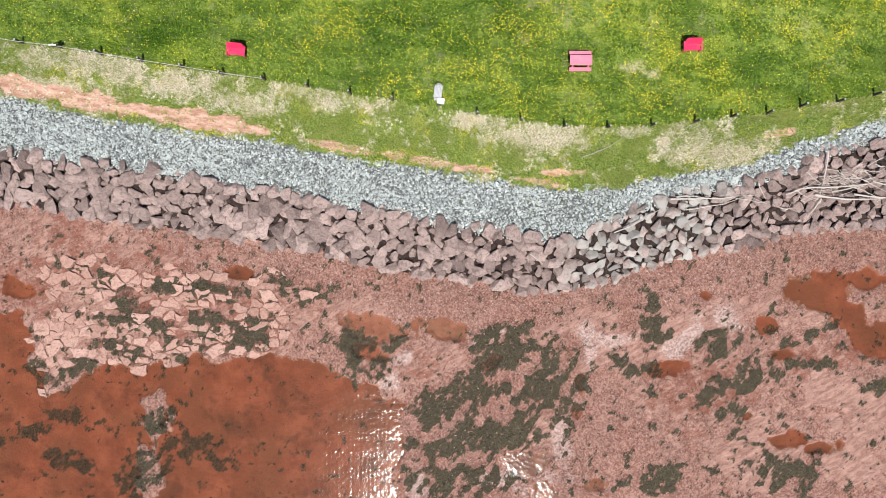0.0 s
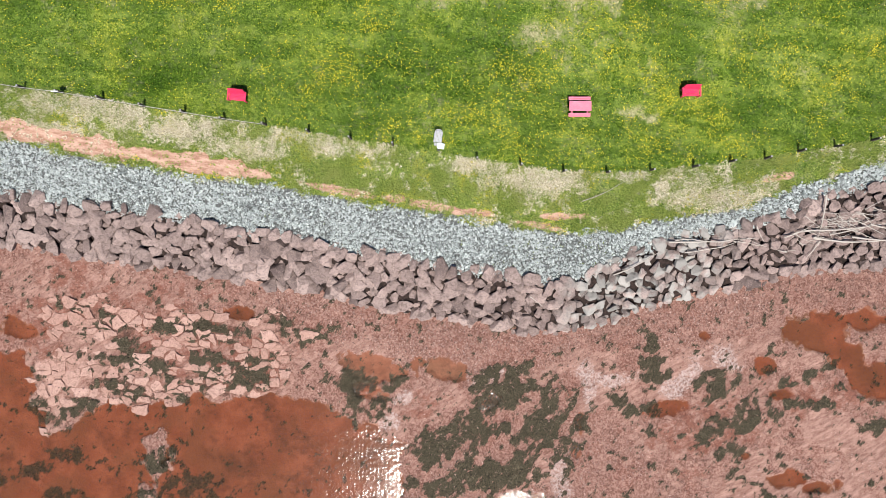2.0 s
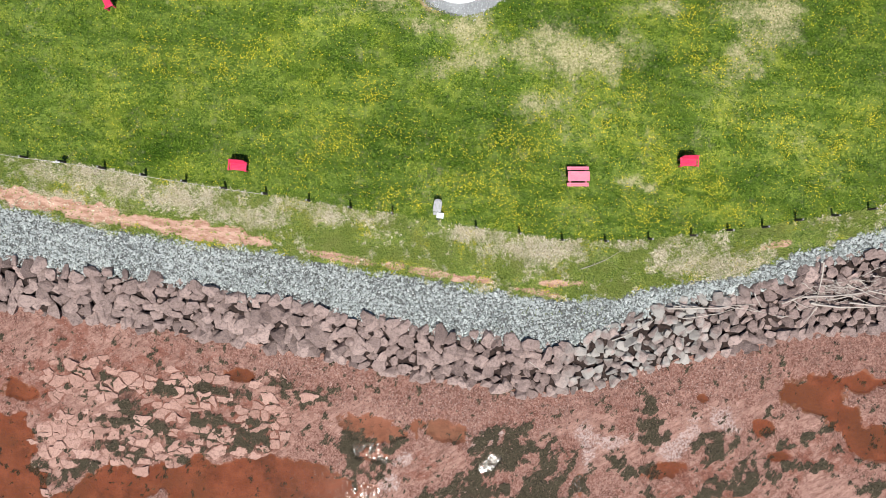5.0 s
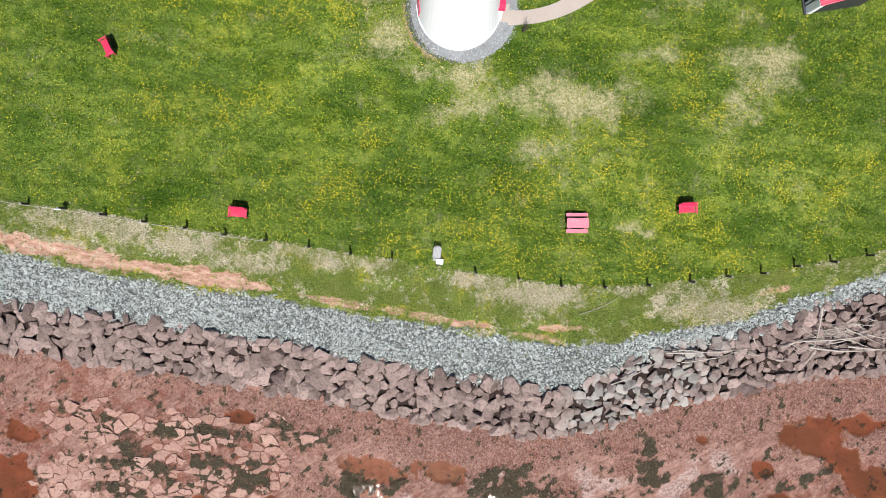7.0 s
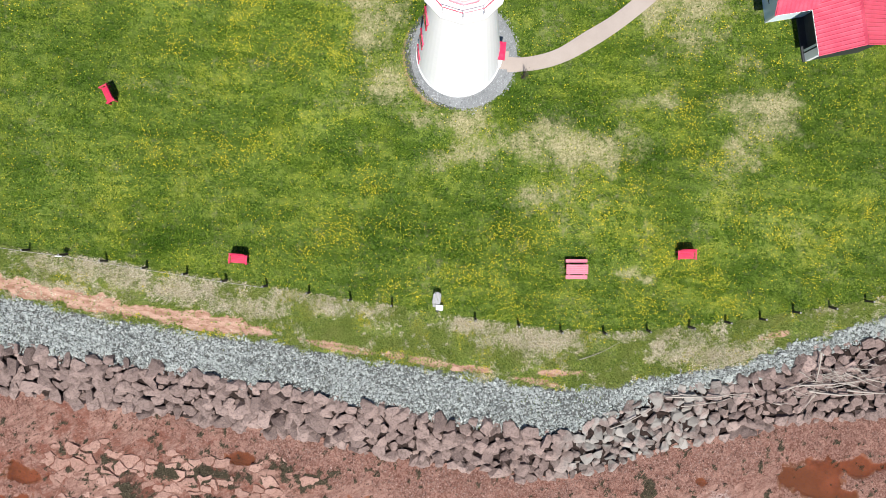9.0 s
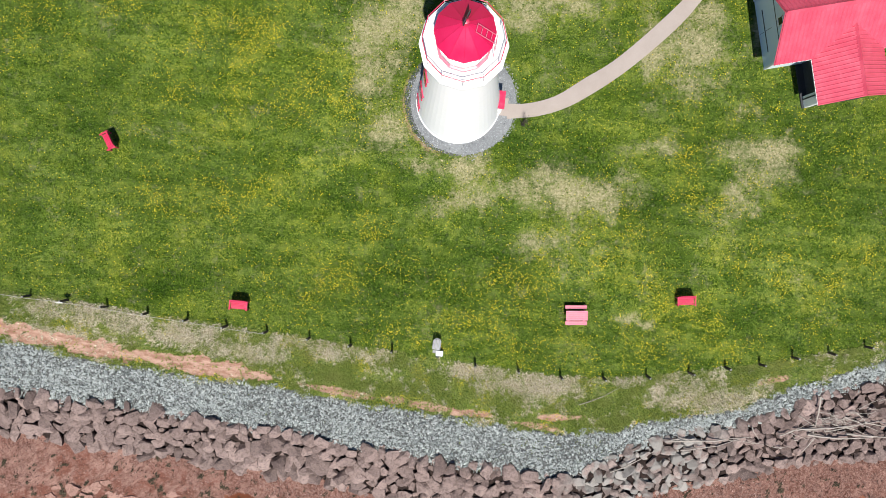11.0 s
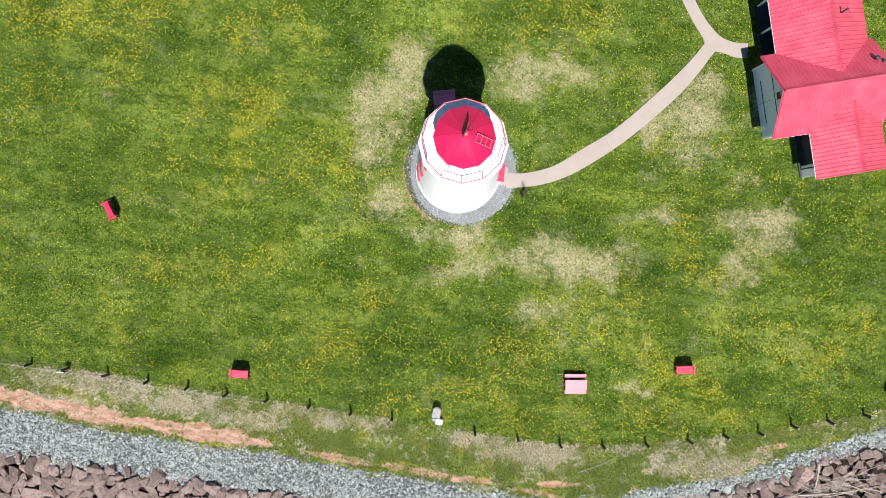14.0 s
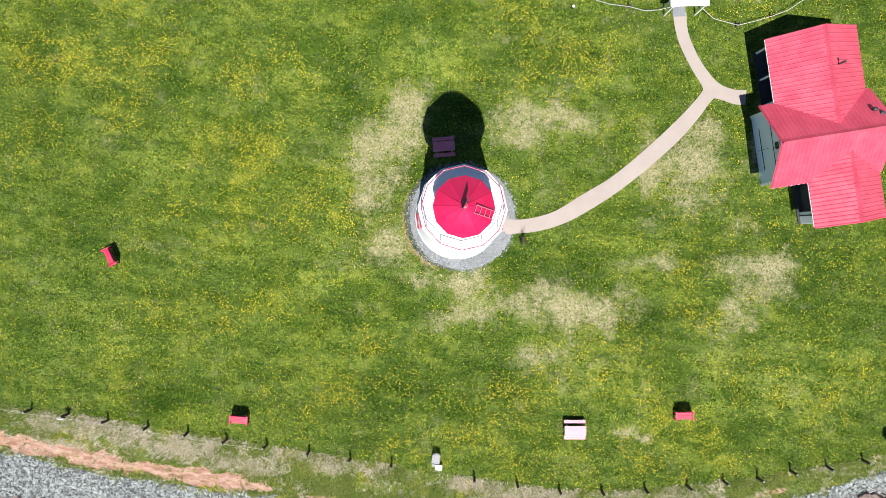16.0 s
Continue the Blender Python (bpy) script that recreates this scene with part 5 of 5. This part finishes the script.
part("door_step", box_bm(0.0, 0.75, -0.7, 0.7, 0.0, 0.12, m), PATH_MAT, door)

# ---------------------------------------------------------------- house with red sheet roofs
HOUSE = pose(23.91, 36.09, 0, 0, 0, 9)
house = thing("house", HOUSE, "pale single-storey house with bright red ribbed metal roofs", "house")


def roof_slope(name, a, b, c, d, label=""):
    """A ribbed sheet: eave a-b, ridge d-c, with a little thickness; ribs run from eave to ridge."""
    a, b, c, d = (Vector(p) for p in (a, b, c, d))
    nrm = (b - a).cross(d - a).normalized()
    if nrm.z < 0:
        nrm = -nrm
    bm = bmesh.new()
    top = [bm.verts.new(p + nrm * 0.05) for p in (a, b, c, d)]
    low_ring = [bm.verts.new(p - nrm * 0.05) for p in (a, b, c, d)]
    bm.faces.new(top), bm.faces.new(low_ring[::-1])
    for k in range(4):
        bm.faces.new((low_ring[k], low_ring[(k + 1) % 4], top[(k + 1) % 4], top[k]))
    ob = part(name, bm, ROOF, house, label)
    n = int((b - a).length / 0.30)
    along = (b - a).normalized()
    bm = bmesh.new()
    for k in range(n + 1):
        q = min(max(k / n, 0.004), 0.996)
        p0, p1 = a.lerp(b, q) + nrm * 0.05, d.lerp(c, q) + nrm * 0.05
        w = along * 0.06
        vs = [bm.verts.new(p) for p in (p0 - w, p0 + nrm * 0.04, p0 + w, p1 - w, p1 + nrm * 0.04, p1 + w)]
        bm.faces.new((vs[0], vs[1], vs[4], vs[3])), bm.faces.new((vs[1], vs[2], vs[5], vs[4])), bm.faces.new((vs[0], vs[2], vs[1]))
    part("roof_ribs", bm, ROOF, ob)
    bm = rod(bmesh.new(), a - nrm * 0.02, b - nrm * 0.02, 0.06, sides=6)
    part("eave_trim", bm, WHITE, ob, "white eave trim")
    return ob


def ridge_cap(a, b):
    a, b = Vector(a), Vector(b)
    side = (b - a).cross(Vector((0, 0, 1))).normalized() * 0.2
    bm = bmesh.new()
    vs = [bm.verts.new(p) for p in (a - side - Vector((0, 0, 0.13)), a + Vector((0, 0, 0.10)), a + side - Vector((0, 0, 0.13)), b - side - Vector((0, 0, 0.13)), b + Vector((0, 0, 0.10)), b + side - Vector((0, 0, 0.13)))]
    bm.faces.new((vs[0], vs[1], vs[4], vs[3])), bm.faces.new((vs[1], vs[2], vs[5], vs[4]))
    bm.faces.new((vs[0], vs[3], vs[5], vs[2]))
    part("ridge_cap", bm, ROOF, house)


EAVE, RIDGE, RN, RS = 2.95, 5.3, 4.75, 4.3
VM, UN0, UN1, US0, US1 = 3.04, 0.93, 7.62, 2.53, 7.80
roof_slope("main_roof_south", (-0.15, -VM, EAVE), (7.95, -VM, EAVE), (7.95, 0, RIDGE), (-0.15, 0, RIDGE), "red ribbed main roof")
roof_slope("main_roof_north", (-0.15, VM, EAVE), (7.95, VM, EAVE), (7.95, 0, RIDGE), (-0.15, 0, RIDGE))
um, us = (UN0 + UN1) / 2, (US0 + US1) / 2
roof_slope("north_roof_west", (UN0, 7.75, EAVE), (UN0, 0.9, EAVE), (um, 0.6, RN), (um, 7.75, RN))
roof_slope("north_roof_east", (UN1, 7.75, EAVE), (UN1, 0.9, EAVE), (um, 0.6, RN), (um, 7.75, RN))
roof_slope("south_roof_west", (US0, -6.42, EAVE), (US0, -1.3, EAVE), (us, -1.2, RS), (us, -6.42, RS))
roof_slope("south_roof_east", (US1, -6.42, EAVE), (US1, -1.3, EAVE), (us, -1.2, RS), (us, -6.42, RS))
ridge_cap((-0.15, 0, RIDGE + 0.05), (7.95, 0, RIDGE + 0.05))
ridge_cap((um, 0.7, RN + 0.05), (um, 7.75, RN + 0.05))
ridge_cap((us, -1.3, RS + 0.05), (us, -6.42, RS + 0.05))


def gable_walls(u0, u1, v0, v1, ridge, along_u):
    """Four walls, 0.15 m thick outside, with gables under the ridge."""
    bm = bmesh.new()
    top = EAVE - 0.02
    if along_u:
        pts, apex = [(v0, 0), (v1, 0), (v1, top), ((v0 + v1) / 2, ridge), (v0, top)], (u0, u1)
        vs = [[bm.verts.new((w, p[0], p[1])) for p in pts] for w in apex]
    else:
        pts, apex = [(u0, 0), (u1, 0), (u1, top), ((u0 + u1) / 2, ridge), (u0, top)], (v0, v1)
        vs = [[bm.verts.new((p[0], w, p[1])) for p in pts] for w in apex]
    bm.faces.new(vs[0]), bm.faces.new(vs[1][::-1])
    for k in range(5):
        bm.faces.new((vs[0][k], vs[0][(k + 1) % 5], vs[1][(k + 1) % 5], vs[1][k]))
    return bm


# colour carries the sky's blue that falls on the shaded west gable
part("main_wall", gable_walls(0.62, 7.5, -2.72, 2.72, RIDGE - 0.33, True), SKY_TINTED_WHITE, house, "white gable walls with the blue of skylit shade in their colour")
part("north_wall", gable_walls(2.9, 7.2, 2.6, 7.4, RN - 0.75, False), CEDAR, house)
# dark colour on this wall stands for the shade under the porch roof
part("south_wall", gable_walls(3.5, 7.35, -6.1, -2.6, RS - 0.42, False), DARK, house, "porch wall coloured dark in place of its shade")
for v_ in (3.35, 5.35, 7.45):
    part("porch_post", box_bm(1.62, 1.76, v_ - 0.07, v_ + 0.07, 0.0, EAVE + 0.25), WHITE, house, "white porch post")
# floors and back panel coloured near black to stand for porch shade
part("porch_floor", box_bm(1.5, 2.95, 2.72, 7.5, 0.02, 0.16), DARK, house, "porch boards coloured dark in place of shade")
part("porch_shade_panel", box_bm(2.82, 2.895, 2.75, 7.38, 0.16, 3.3), DARK, house)
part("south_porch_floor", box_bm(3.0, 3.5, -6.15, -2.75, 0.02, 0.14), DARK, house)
part("corner_screen", box_bm(3.15, 3.55, -6.15, -5.25, 0.14, 2.75, bevel=0.02), WHITE, house, "white panelled porch corner")
part("screen_trim", box_bm(3.10, 3.15, -5.55, -5.45, 0.14, 2.6), DARK, house)
bm = box_bm(0.595, 0.625, -2.70, 2.70, 2.55, 2.61)
part("belt_trim", bm, DARK, house, "dark belt board")
bm = box_bm(0.585, 0.625, -1.6, 1.6, 0.9, 0.96)
part("hand_rail", bm, DARK, house)
part("wall_seam", box_bm(0.61, 0.625, -0.06, -0.035, 0.2, 1.93), DARK, house)
win = part("attic_window", box_bm(0.58, 0.68, -0.26, 0.26, 2.9, 3.45), GLASS, house, "small dark attic window")
bm = bmesh.new()
for y0, y1, z0, z1 in ((-0.32, -0.26, 2.84, 3.51), (0.26, 0.32, 2.84, 3.51), (-0.32, 0.32, 3.45, 3.51), (-0.32, 0.32, 2.84, 2.9)):
    box(bm, 0.56, 0.64, y0, y1, z0, z1)
part("window_frame", bm, WHITE, win)
for s_ in (1, -1):
    bm = bmesh.new()
    p0, p1 = Vector((-0.17, s_ * VM, EAVE - 0.06)), Vector((-0.17, 0, RIDGE - 0.06))
    rod(bm, p0, p1, 0.06, sides=4)
    part("barge_board", bm, ROOF, house)
    part("corner_board", box_bm(0.56, 0.70, s_ * 2.66 - 0.09, s_ * 2.66 + 0.09, 0.0, 2.9), WHITE, house)
part("vent_pipe", rod(rod(bmesh.new(), (um + 0.75, 4.9, RN - 0.5), (um + 0.75, 4.9, RN + 0.35), 0.06), (um + 0.75, 4.9, RN + 0.35), (um + 0.75, 4.9, RN + 0.42), 0.1), DARK, house, "black vent pipe")
for u_, v_ in ((7.0, 1.35), (7.45, 1.0)):
    part("roof_vent", lathe([(0.10, RIDGE - 1.3), (0.10, RIDGE - 0.72), (0.17, RIDGE - 0.68), (0.15, RIDGE - 0.6), (0.02, RIDGE - 0.56)], 14), DARK, house).location = (u_, v_, 0)

# ---------------------------------------------------------------- benches and tables
def make_bench(m, label):
    b = thing("bench", m, label, "bench", "red lawn benches")
    for k in range(5):
        part("seat_slat", box_bm(-0.62, 0.62, -0.30 + 0.105 * k, -0.205 + 0.105 * k, 0.40, 0.43, bevel=0.008), RED, b)
    for k in range(9):
        x0 = -0.60 + k * 0.134
        part("back_slat", box_bm(x0, x0 + 0.128, -0.02, 0.02, 0.0, 0.72 + 0.05 * math.sin(math.pi * (k + 0.5) / 9), pose(0, 0.22, 0.40, -17), bevel=0.006), RED, b)
    part("back_rail", box_bm(-0.64, 0.64, 0.02, 0.055, 0.38, 0.46, pose(0, 0.22, 0.40, -17)), RED, b)
    for s_ in (-1, 1):
        part("arm_rest", box_bm(s_ * 0.66 - 0.06, s_ * 0.66 + 0.06, -0.38, 0.36, 0.62, 0.65, bevel=0.01), RED, b)
        part("front_leg", box_bm(s_ * 0.64 - 0.04, s_ * 0.64 + 0.04, -0.34, -0.25, 0.0, 0.62), RED, b)
        part("back_leg", box_bm(s_ * 0.64 - 0.04, s_ * 0.64 + 0.04, 0.20, 0.29, 0.0, 0.62), RED, b)
    return b


make_bench(pose(-15.83, 15.2, 0.0, 0, 0, -5), "red painted slatted bench facing the shore")
make_bench(pose(18.91, 15.56, 0.0, 0, 0, 1), "red painted slatted bench on dandelion-covered lawn")
make_bench(pose(-25.82, 27.94, 0.0, 0, 0, -65), "red painted slatted bench turned to the west")


def make_table(m, material, label):
    b = thing("picnic_table", m, label, "picnic table", "picnic tables on the lawn")
    for k in range(5):
        part("top_board", box_bm(-0.84, 0.84, -0.375 + 0.152 * k, -0.232 + 0.152 * k, 0.72, 0.76, bevel=0.006), material, b)
    for s_ in (-1, 1):
        for k in range(2):
            y0 = s_ * 0.62 - 0.14 + 0.145 * k
            part("seat_board", box_bm(-0.84, 0.84, y0, y0 + 0.135, 0.42, 0.46, bevel=0.006), material, b)
        for e in (-1, 1):
            bm = bmesh.new()
            rod(bm, (e * 0.6, s_ * 0.62, 0.0), (e * 0.6, s_ * 0.22, 0.72), 0.055, sides=4)
            part("leg", bm, material, b)
    for e in (-1, 1):
        part("seat_bearer", box_bm(e * 0.6 + 0.03, e * 0.6 + 0.08, -0.8, 0.8, 0.34, 0.42), material, b)
    return b


make_table(pose(10.4, 14.45, 0.0, 0, 0, 0), PINK, "sun-bleached pink wooden picnic table on the lawn")
make_table(pose(0.18, 36.47, 0.0, 0, 0, 5), PINK, "red wooden picnic table standing in the tower's shadow")

# arched lattice seat beside the fence
seat = thing("garden_seat", pose(-0.45, 11.62, 0.0, 0, 0, -8), "pale grey garden seat with an arched slatted back", "garden seat")
back = pose(-0.05, 0.10, 0.34, -66)
bm = bmesh.new()
for k in range(13):
    a0, a1 = math.pi * k / 13, math.pi * (k + 1) / 13
    rod(bm, back @ Vector((0.29 * math.cos(a0), 0, 0.75 + 0.29 * math.sin(a0))), back @ Vector((0.29 * math.cos(a1), 0, 0.75 + 0.29 * math.sin(a1))), 0.03, sides=6)
for s_ in (-0.29, 0.29):
    rod(bm, back @ Vector((s_, 0, 0)), back @ Vector((s_, 0, 0.75)), 0.03, sides=6)
part("back_frame", bm, PALE_GREY, seat)
for k in range(5):
    x0 = -0.26 + 0.105 * k
    part("back_slat", box_bm(x0, x0 + 0.094, -0.012, 0.012, 0.0, 0.98 - 0.9 * (x0 + 0.04) ** 2 * 3, back), PALE_GREY, seat)
for k in range(4):
    part("cross_slat", box_bm(-0.28, 0.28, 0.013, 0.03, 0.18 + 0.24 * k, 0.205 + 0.24 * k, back), DARK, seat)
part("seat_board", box_bm(-0.02, 0.52, -0.36, 0.06, 0.40, 0.45, bevel=0.01), TRIM, seat, "white square seat")
part("front_board", box_bm(-0.30, 0.0, -0.16, 0.06, 0.36, 0.40, bevel=0.01), PALE_GREY, seat)
for px, py in ((-0.26, -0.1), (0.05, -0.32), (0.47, -0.32), (0.47, 0.02), (-0.26, 0.34), (0.2, 0.30)):
    part("leg", box_bm(px - 0.03, px + 0.03, py - 0.03, py + 0.03, 0.0, 0.42), PALE_GREY, seat)
part("foot_post", box_bm(0.02, 0.22, -0.52, -0.40, 0.0, 0.30), DARK, seat, "dark stub post")

# ---------------------------------------------------------------- shore fence
fence = thing("fence", pose(0, 0, 0), "line of short dark wooden fence posts along the lawn edge", "fence")
posts = [p for k, p in enumerate(FENCE) if k != 10]
posts.insert(0, (posts[0][0] - 3.1, posts[0][1] + 0.5))
post_mesh, cap_mesh = None, None
for k, (px, py) in enumerate(posts):
    z = float(ground_z(px, py))
    if post_mesh is None:
        ob = part("post", box_bm(-0.08, 0.08, -0.08, 0.08, -0.1, 1.08, bevel=0.015), GREY_WOOD, fence)
        cap = part("post_cap", box_bm(-0.06, 0.06, -0.06, 0.06, 1.082, 1.10, bevel=0.01), PALE_GREY, ob, "weathered grey post top")
        post_mesh, cap_mesh = ob.data, cap.data
    else:
        ob = new("post", post_mesh)
        ob.parent = fence
        cap = new("post_cap", cap_mesh)
        cap.parent = ob
        cap["label"] = "weathered grey post top"
    ob.matrix_basis = pose(px, py, z, random.gauss(0, 2), random.gauss(0, 2), random.uniform(-8, 8))


def cord(name, pts, r, material, parent, label="", sag=0.0):
    """A rope through the points, sagging between them."""
    cu = bpy.data.curves.new(name, "CURVE")
    cu.dimensions, cu.bevel_depth, cu.bevel_resolution = "3D", r, 1
    full = []
    for a, b in zip(pts, pts[1:]):
        for q in range(6):
            t = q / 6
            full.append(Vector(a).lerp(Vector(b), t) - Vector((0, 0, sag * 4 * t * (1 - t))))
    full.append(Vector(pts[-1]))
    sp = cu.splines.new("POLY")
    sp.points.add(len(full) - 1)
    for q, p in zip(sp.points, full):
        q.co = (*p, 1)
    ob = new(name, cu)
    me = bpy.data.meshes.new_from_object(ob.evaluated_get(bpy.context.evaluated_depsgraph_get()))
    bpy.data.objects.remove(ob)
    bpy.data.curves.remove(cu)
    me.materials.clear()
    me.materials.append(material)
    ob = new(name, me)
    ob.parent = parent
    if label:
        ob["label"] = label
    return ob


cord("rope", [(px, py - 0.09, float(ground_z(px, py)) + 0.95) for px, py in posts[:8]], 0.016, ROPE, fence, "white rope strung between the posts", 0.04)
cord("lower_rope", [(px, py - 0.09, float(ground_z(px, py)) + 0.45) for px, py in posts[:8]], 0.012, GREY_WOOD, fence, "", 0.03)
px, py = posts[2]
notice = thing("notice_board", pose(px, py - 0.11, 0.72, 0, 0, 0), "small dark notice board fixed to a fence post", "sign")
part("board", box_bm(-0.25, 0.25, -0.03, 0.02, 0.0, 0.42, bevel=0.008), DARK, notice)
part("board_edge", box_bm(-0.27, 0.27, -0.035, 0.03, 0.42, 0.45), WHITE, notice)

# ---------------------------------------------------------------- gateway in the north
GA, GB = (17.28, 46.68), (19.65, 46.73)
gate = thing("gateway", pose(*GA, 0.0, 0, 0, math.degrees(math.atan2(GB[1] - GA[1], GB[0] - GA[0]))), "white painted wooden gateway over the footpath", "gateway")
span = math.hypot(GB[0] - GA[0], GB[1] - GA[1])
for u_ in (0.0, span):
    for w in (0.0, 0.62):
        part("gate_post", box_bm(u_ - 0.05, u_ + 0.05, w - 0.05, w + 0.05, 0.0, 2.0, bevel=0.008), WHITE, gate)
    part("side_beam", box_bm(u_ - 0.04, u_ + 0.04, -0.1, 0.72, 2.0, 2.12), WHITE, gate)
for w in (0.02, 0.21, 0.40, 0.59):
    part("cross_beam", box_bm(-0.25, span + 0.25, w - 0.09, w + 0.09, 2.125, 2.17, bevel=0.008), WHITE, gate)
part("threshold", box_bm(span / 2 - 0.55, span / 2 + 0.45, -0.1, 0.95, 0.0, 0.10), STONE_GREY, gate, "grey stone step")
ropes = thing("rope_fence", pose(0, 0, 0), "white rope fence on low dark posts beside the gateway", "rope fence")
for pts in ([(10.78, 48.29), (11.74, 47.69), (12.95, 47.34), (14.38, 47.17), (15.55, 46.86), (16.63, 46.9), (17.72, 47.16)], [(19.88, 47.16), (20.84, 46.25), (22.75, 45.73), (24.0, 46.03), (25.34, 46.42), (26.59, 46.89), (27.87, 47.75)]):
    cord("rope", [(px, py, 0.62) for k, (px, py) in enumerate(pts)], 0.026, ROPE, ropes, "white rope", 0.0)
for px, py in [(14.51, 47.3), (22.85, 45.85), (25.47, 46.54)]:
    part("post", box_bm(px - 0.06, px + 0.06, py - 0.06, py + 0.06, -0.05, 0.78, bevel=0.01), GREY_WOOD, ropes)
px, py = (10.17, 47.26)
marker = thing("marker_post", pose(px, py, 0), "short marker post with a white top", "post")
part("post_body", lathe([(0.09, 0.0), (0.09, 0.42), (0.07, 0.45)], 10), DARK, marker)
part("post_top", lathe([(0.11, 0.45), (0.11, 0.5), (0.04, 0.54)], 10), WHITE, marker)

# dead stalks beside the path
stalk = thing("dead_shrub", pose(6.22, 29.25, 0), "leafless brown shrub beside the footpath", "shrub")
rnd = random.Random(5)
bm = bmesh.new()
for k in range(11):
    a, h = rnd.uniform(0, 6.28), rnd.uniform(0.5, 1.7)
    tip = Vector((math.cos(a) * 0.22 * h, math.sin(a) * 0.22 * h, h))
    base = Vector((rnd.uniform(-0.08, 0.08), rnd.uniform(-0.08, 0.08), 0))
    rod(bm, base, tip, 0.03, 0.012, 5)
    for q in range(2):
        s0 = base.lerp(tip, rnd.uniform(0.4, 0.8))
        rod(bm, s0, s0 + Vector((rnd.uniform(-0.3, 0.3), rnd.uniform(-0.3, 0.3), rnd.uniform(0.1, 0.35))), 0.014, 0.006, 4)
part("stems", bm, GREY_WOOD, stalk)

# ---------------------------------------------------------------- driftwood on the boulders
LOGS = [(30.09, 7.82, 30.21, 4.43, 0.07), (17.95, 4.05, 24.99, 4.33, 0.07), (19.33, 3.19, 24.31, 4.42, 0.05), (13.66, 1.37, 17.28, 3.28, 0.06), (28.84, 5.01, 33.82, 5.33, 0.08), (29.76, 4.42, 35.57, 4.2, 0.09), (30.45, 4.11, 29.57, 2.61, 0.06), (24.75, 5.33, 25.68, 4.1, 0.05), (27.94, 4.74, 31.56, 5.11, 0.05), (32.44, 6.01, 35.56, 4.66, 0.05), (31.11, 4.65, 35.54, 5.56, 0.06), (32.93, 4.43, 37.03, 4.11, 0.09), (27.74, 3.2, 26.37, 3.65, 0.04), (31.55, 5.33, 35.21, 4.11, 0.05), (18.41, 4.19, 21.13, 4.1, 0.06), (22.5, 4.19, 26.14, 3.65, 0.04), (27.26, 4.42, 29.73, 5.56, 0.05), (6.97, -0.37, 8.07, -1.2, 0.04), (34.27, 5.47, 37.01, 4.88, 0.06), (25.68, 3.74, 24.31, 4.28, 0.03)]
rnd = random.Random(77)


def driftwood(ax, ay, bx, by, r, label, lift=0.62):
    n = 7
    bm = bmesh.new()
    pts = []
    off = max(float(ground_z(ax, ay)), float(ground_z(bx, by)))
    bend = rnd.uniform(-0.05, 0.05)
    za, zb = float(ground_z(ax, ay)) + lift + r, float(ground_z(bx, by)) + lift + r
    length = math.hypot(bx - ax, by - ay)
    for k in range(n + 1):
        t = k / n
        side = math.sin(math.pi * t) * bend * length + rnd.gauss(0, 0.012) * length ** 0.5
        nxx, nyy = -(by - ay) / length, (bx - ax) / length
        pts.append(Vector((ax + (bx - ax) * t + nxx * side, ay + (by - ay) * t + nyy * side, za + (zb - za) * t)) - Vector((ax, ay, za)))
    rings = []
    for k, c in enumerate(pts):
        along = (pts[min(k + 1, n)] - pts[max(k - 1, 0)]).normalized()
        side, rr = along.cross(Vector((0, 0, 1))).normalized(), r * (1 - 0.09 * k)
        up = side.cross(along)
        rings.append([bm.verts.new(c + (side * math.cos(q * math.pi / 3) + up * math.sin(q * math.pi / 3)) * rr * rnd.uniform(0.85, 1.15)) for q in range(6)])
    for lo, hi in zip(rings, rings[1:]):
        for q in range(6):
            bm.faces.new((lo[q], lo[(q + 1) % 6], hi[(q + 1) % 6], hi[q]))
    bm.faces.new(rings[0][::-1]), bm.faces.new(rings[-1])
    ob = part("driftwood_log", bm, DRIFT)
    ob.location = (ax, ay, za)
    return tagged(ob, label, "driftwood", "driftwood on the boulders")


for ax, ay, bx, by, r in LOGS:
    driftwood(ax, ay, bx, by, r, "bleached grey driftwood log lying across the boulders" if math.hypot(bx - ax, by - ay) > 3 else "short bleached driftwood branch on the boulders")
for k in range(60):
    cx = rnd.gauss(31.8, 1.9)
    cy = float(line_y(ROCK_TOP, cx)) - 2.7 + rnd.gauss(0, 0.55) + 0.12 * (cx - 31)
    a, half = rnd.gauss(0.0, 0.4), rnd.uniform(0.3, 1.0)
    driftwood(cx - math.cos(a) * half, cy - math.sin(a) * half, cx + math.cos(a) * half, cy + math.sin(a) * half, rnd.uniform(0.018, 0.038), "thin bleached driftwood stick in a tangled pile")

ax, ay, bx, by = (10.78, 7.23, 14.02, 8.81)
driftwood(ax, ay, bx, by, 0.035, "long bleached stick lying on the grassy bank", 0.16)

# information board at the east end of the fence
px, py = (35.35, 13.59)
board = thing("information_board", pose(px, py, 0, 0, 0, -8), "white information board on two dark posts beside the lawn", "sign")
for s_ in (-0.45, 0.45):
    part("post", box_bm(s_ - 0.05, s_ + 0.05, -0.05, 0.05, 0.0, 1.0), DARK, board)
part("panel", box_bm(-0.62, 0.62, -0.32, 0.32, 0.0, 0.04, pose(0, 0, 1.05, 28), bevel=0.008), TRIM, board, "sloping pale panel")
part("panel_frame", box_bm(-0.66, 0.66, -0.36, 0.36, -0.05, -0.005, pose(0, 0, 1.05, 28)), DARK, board)
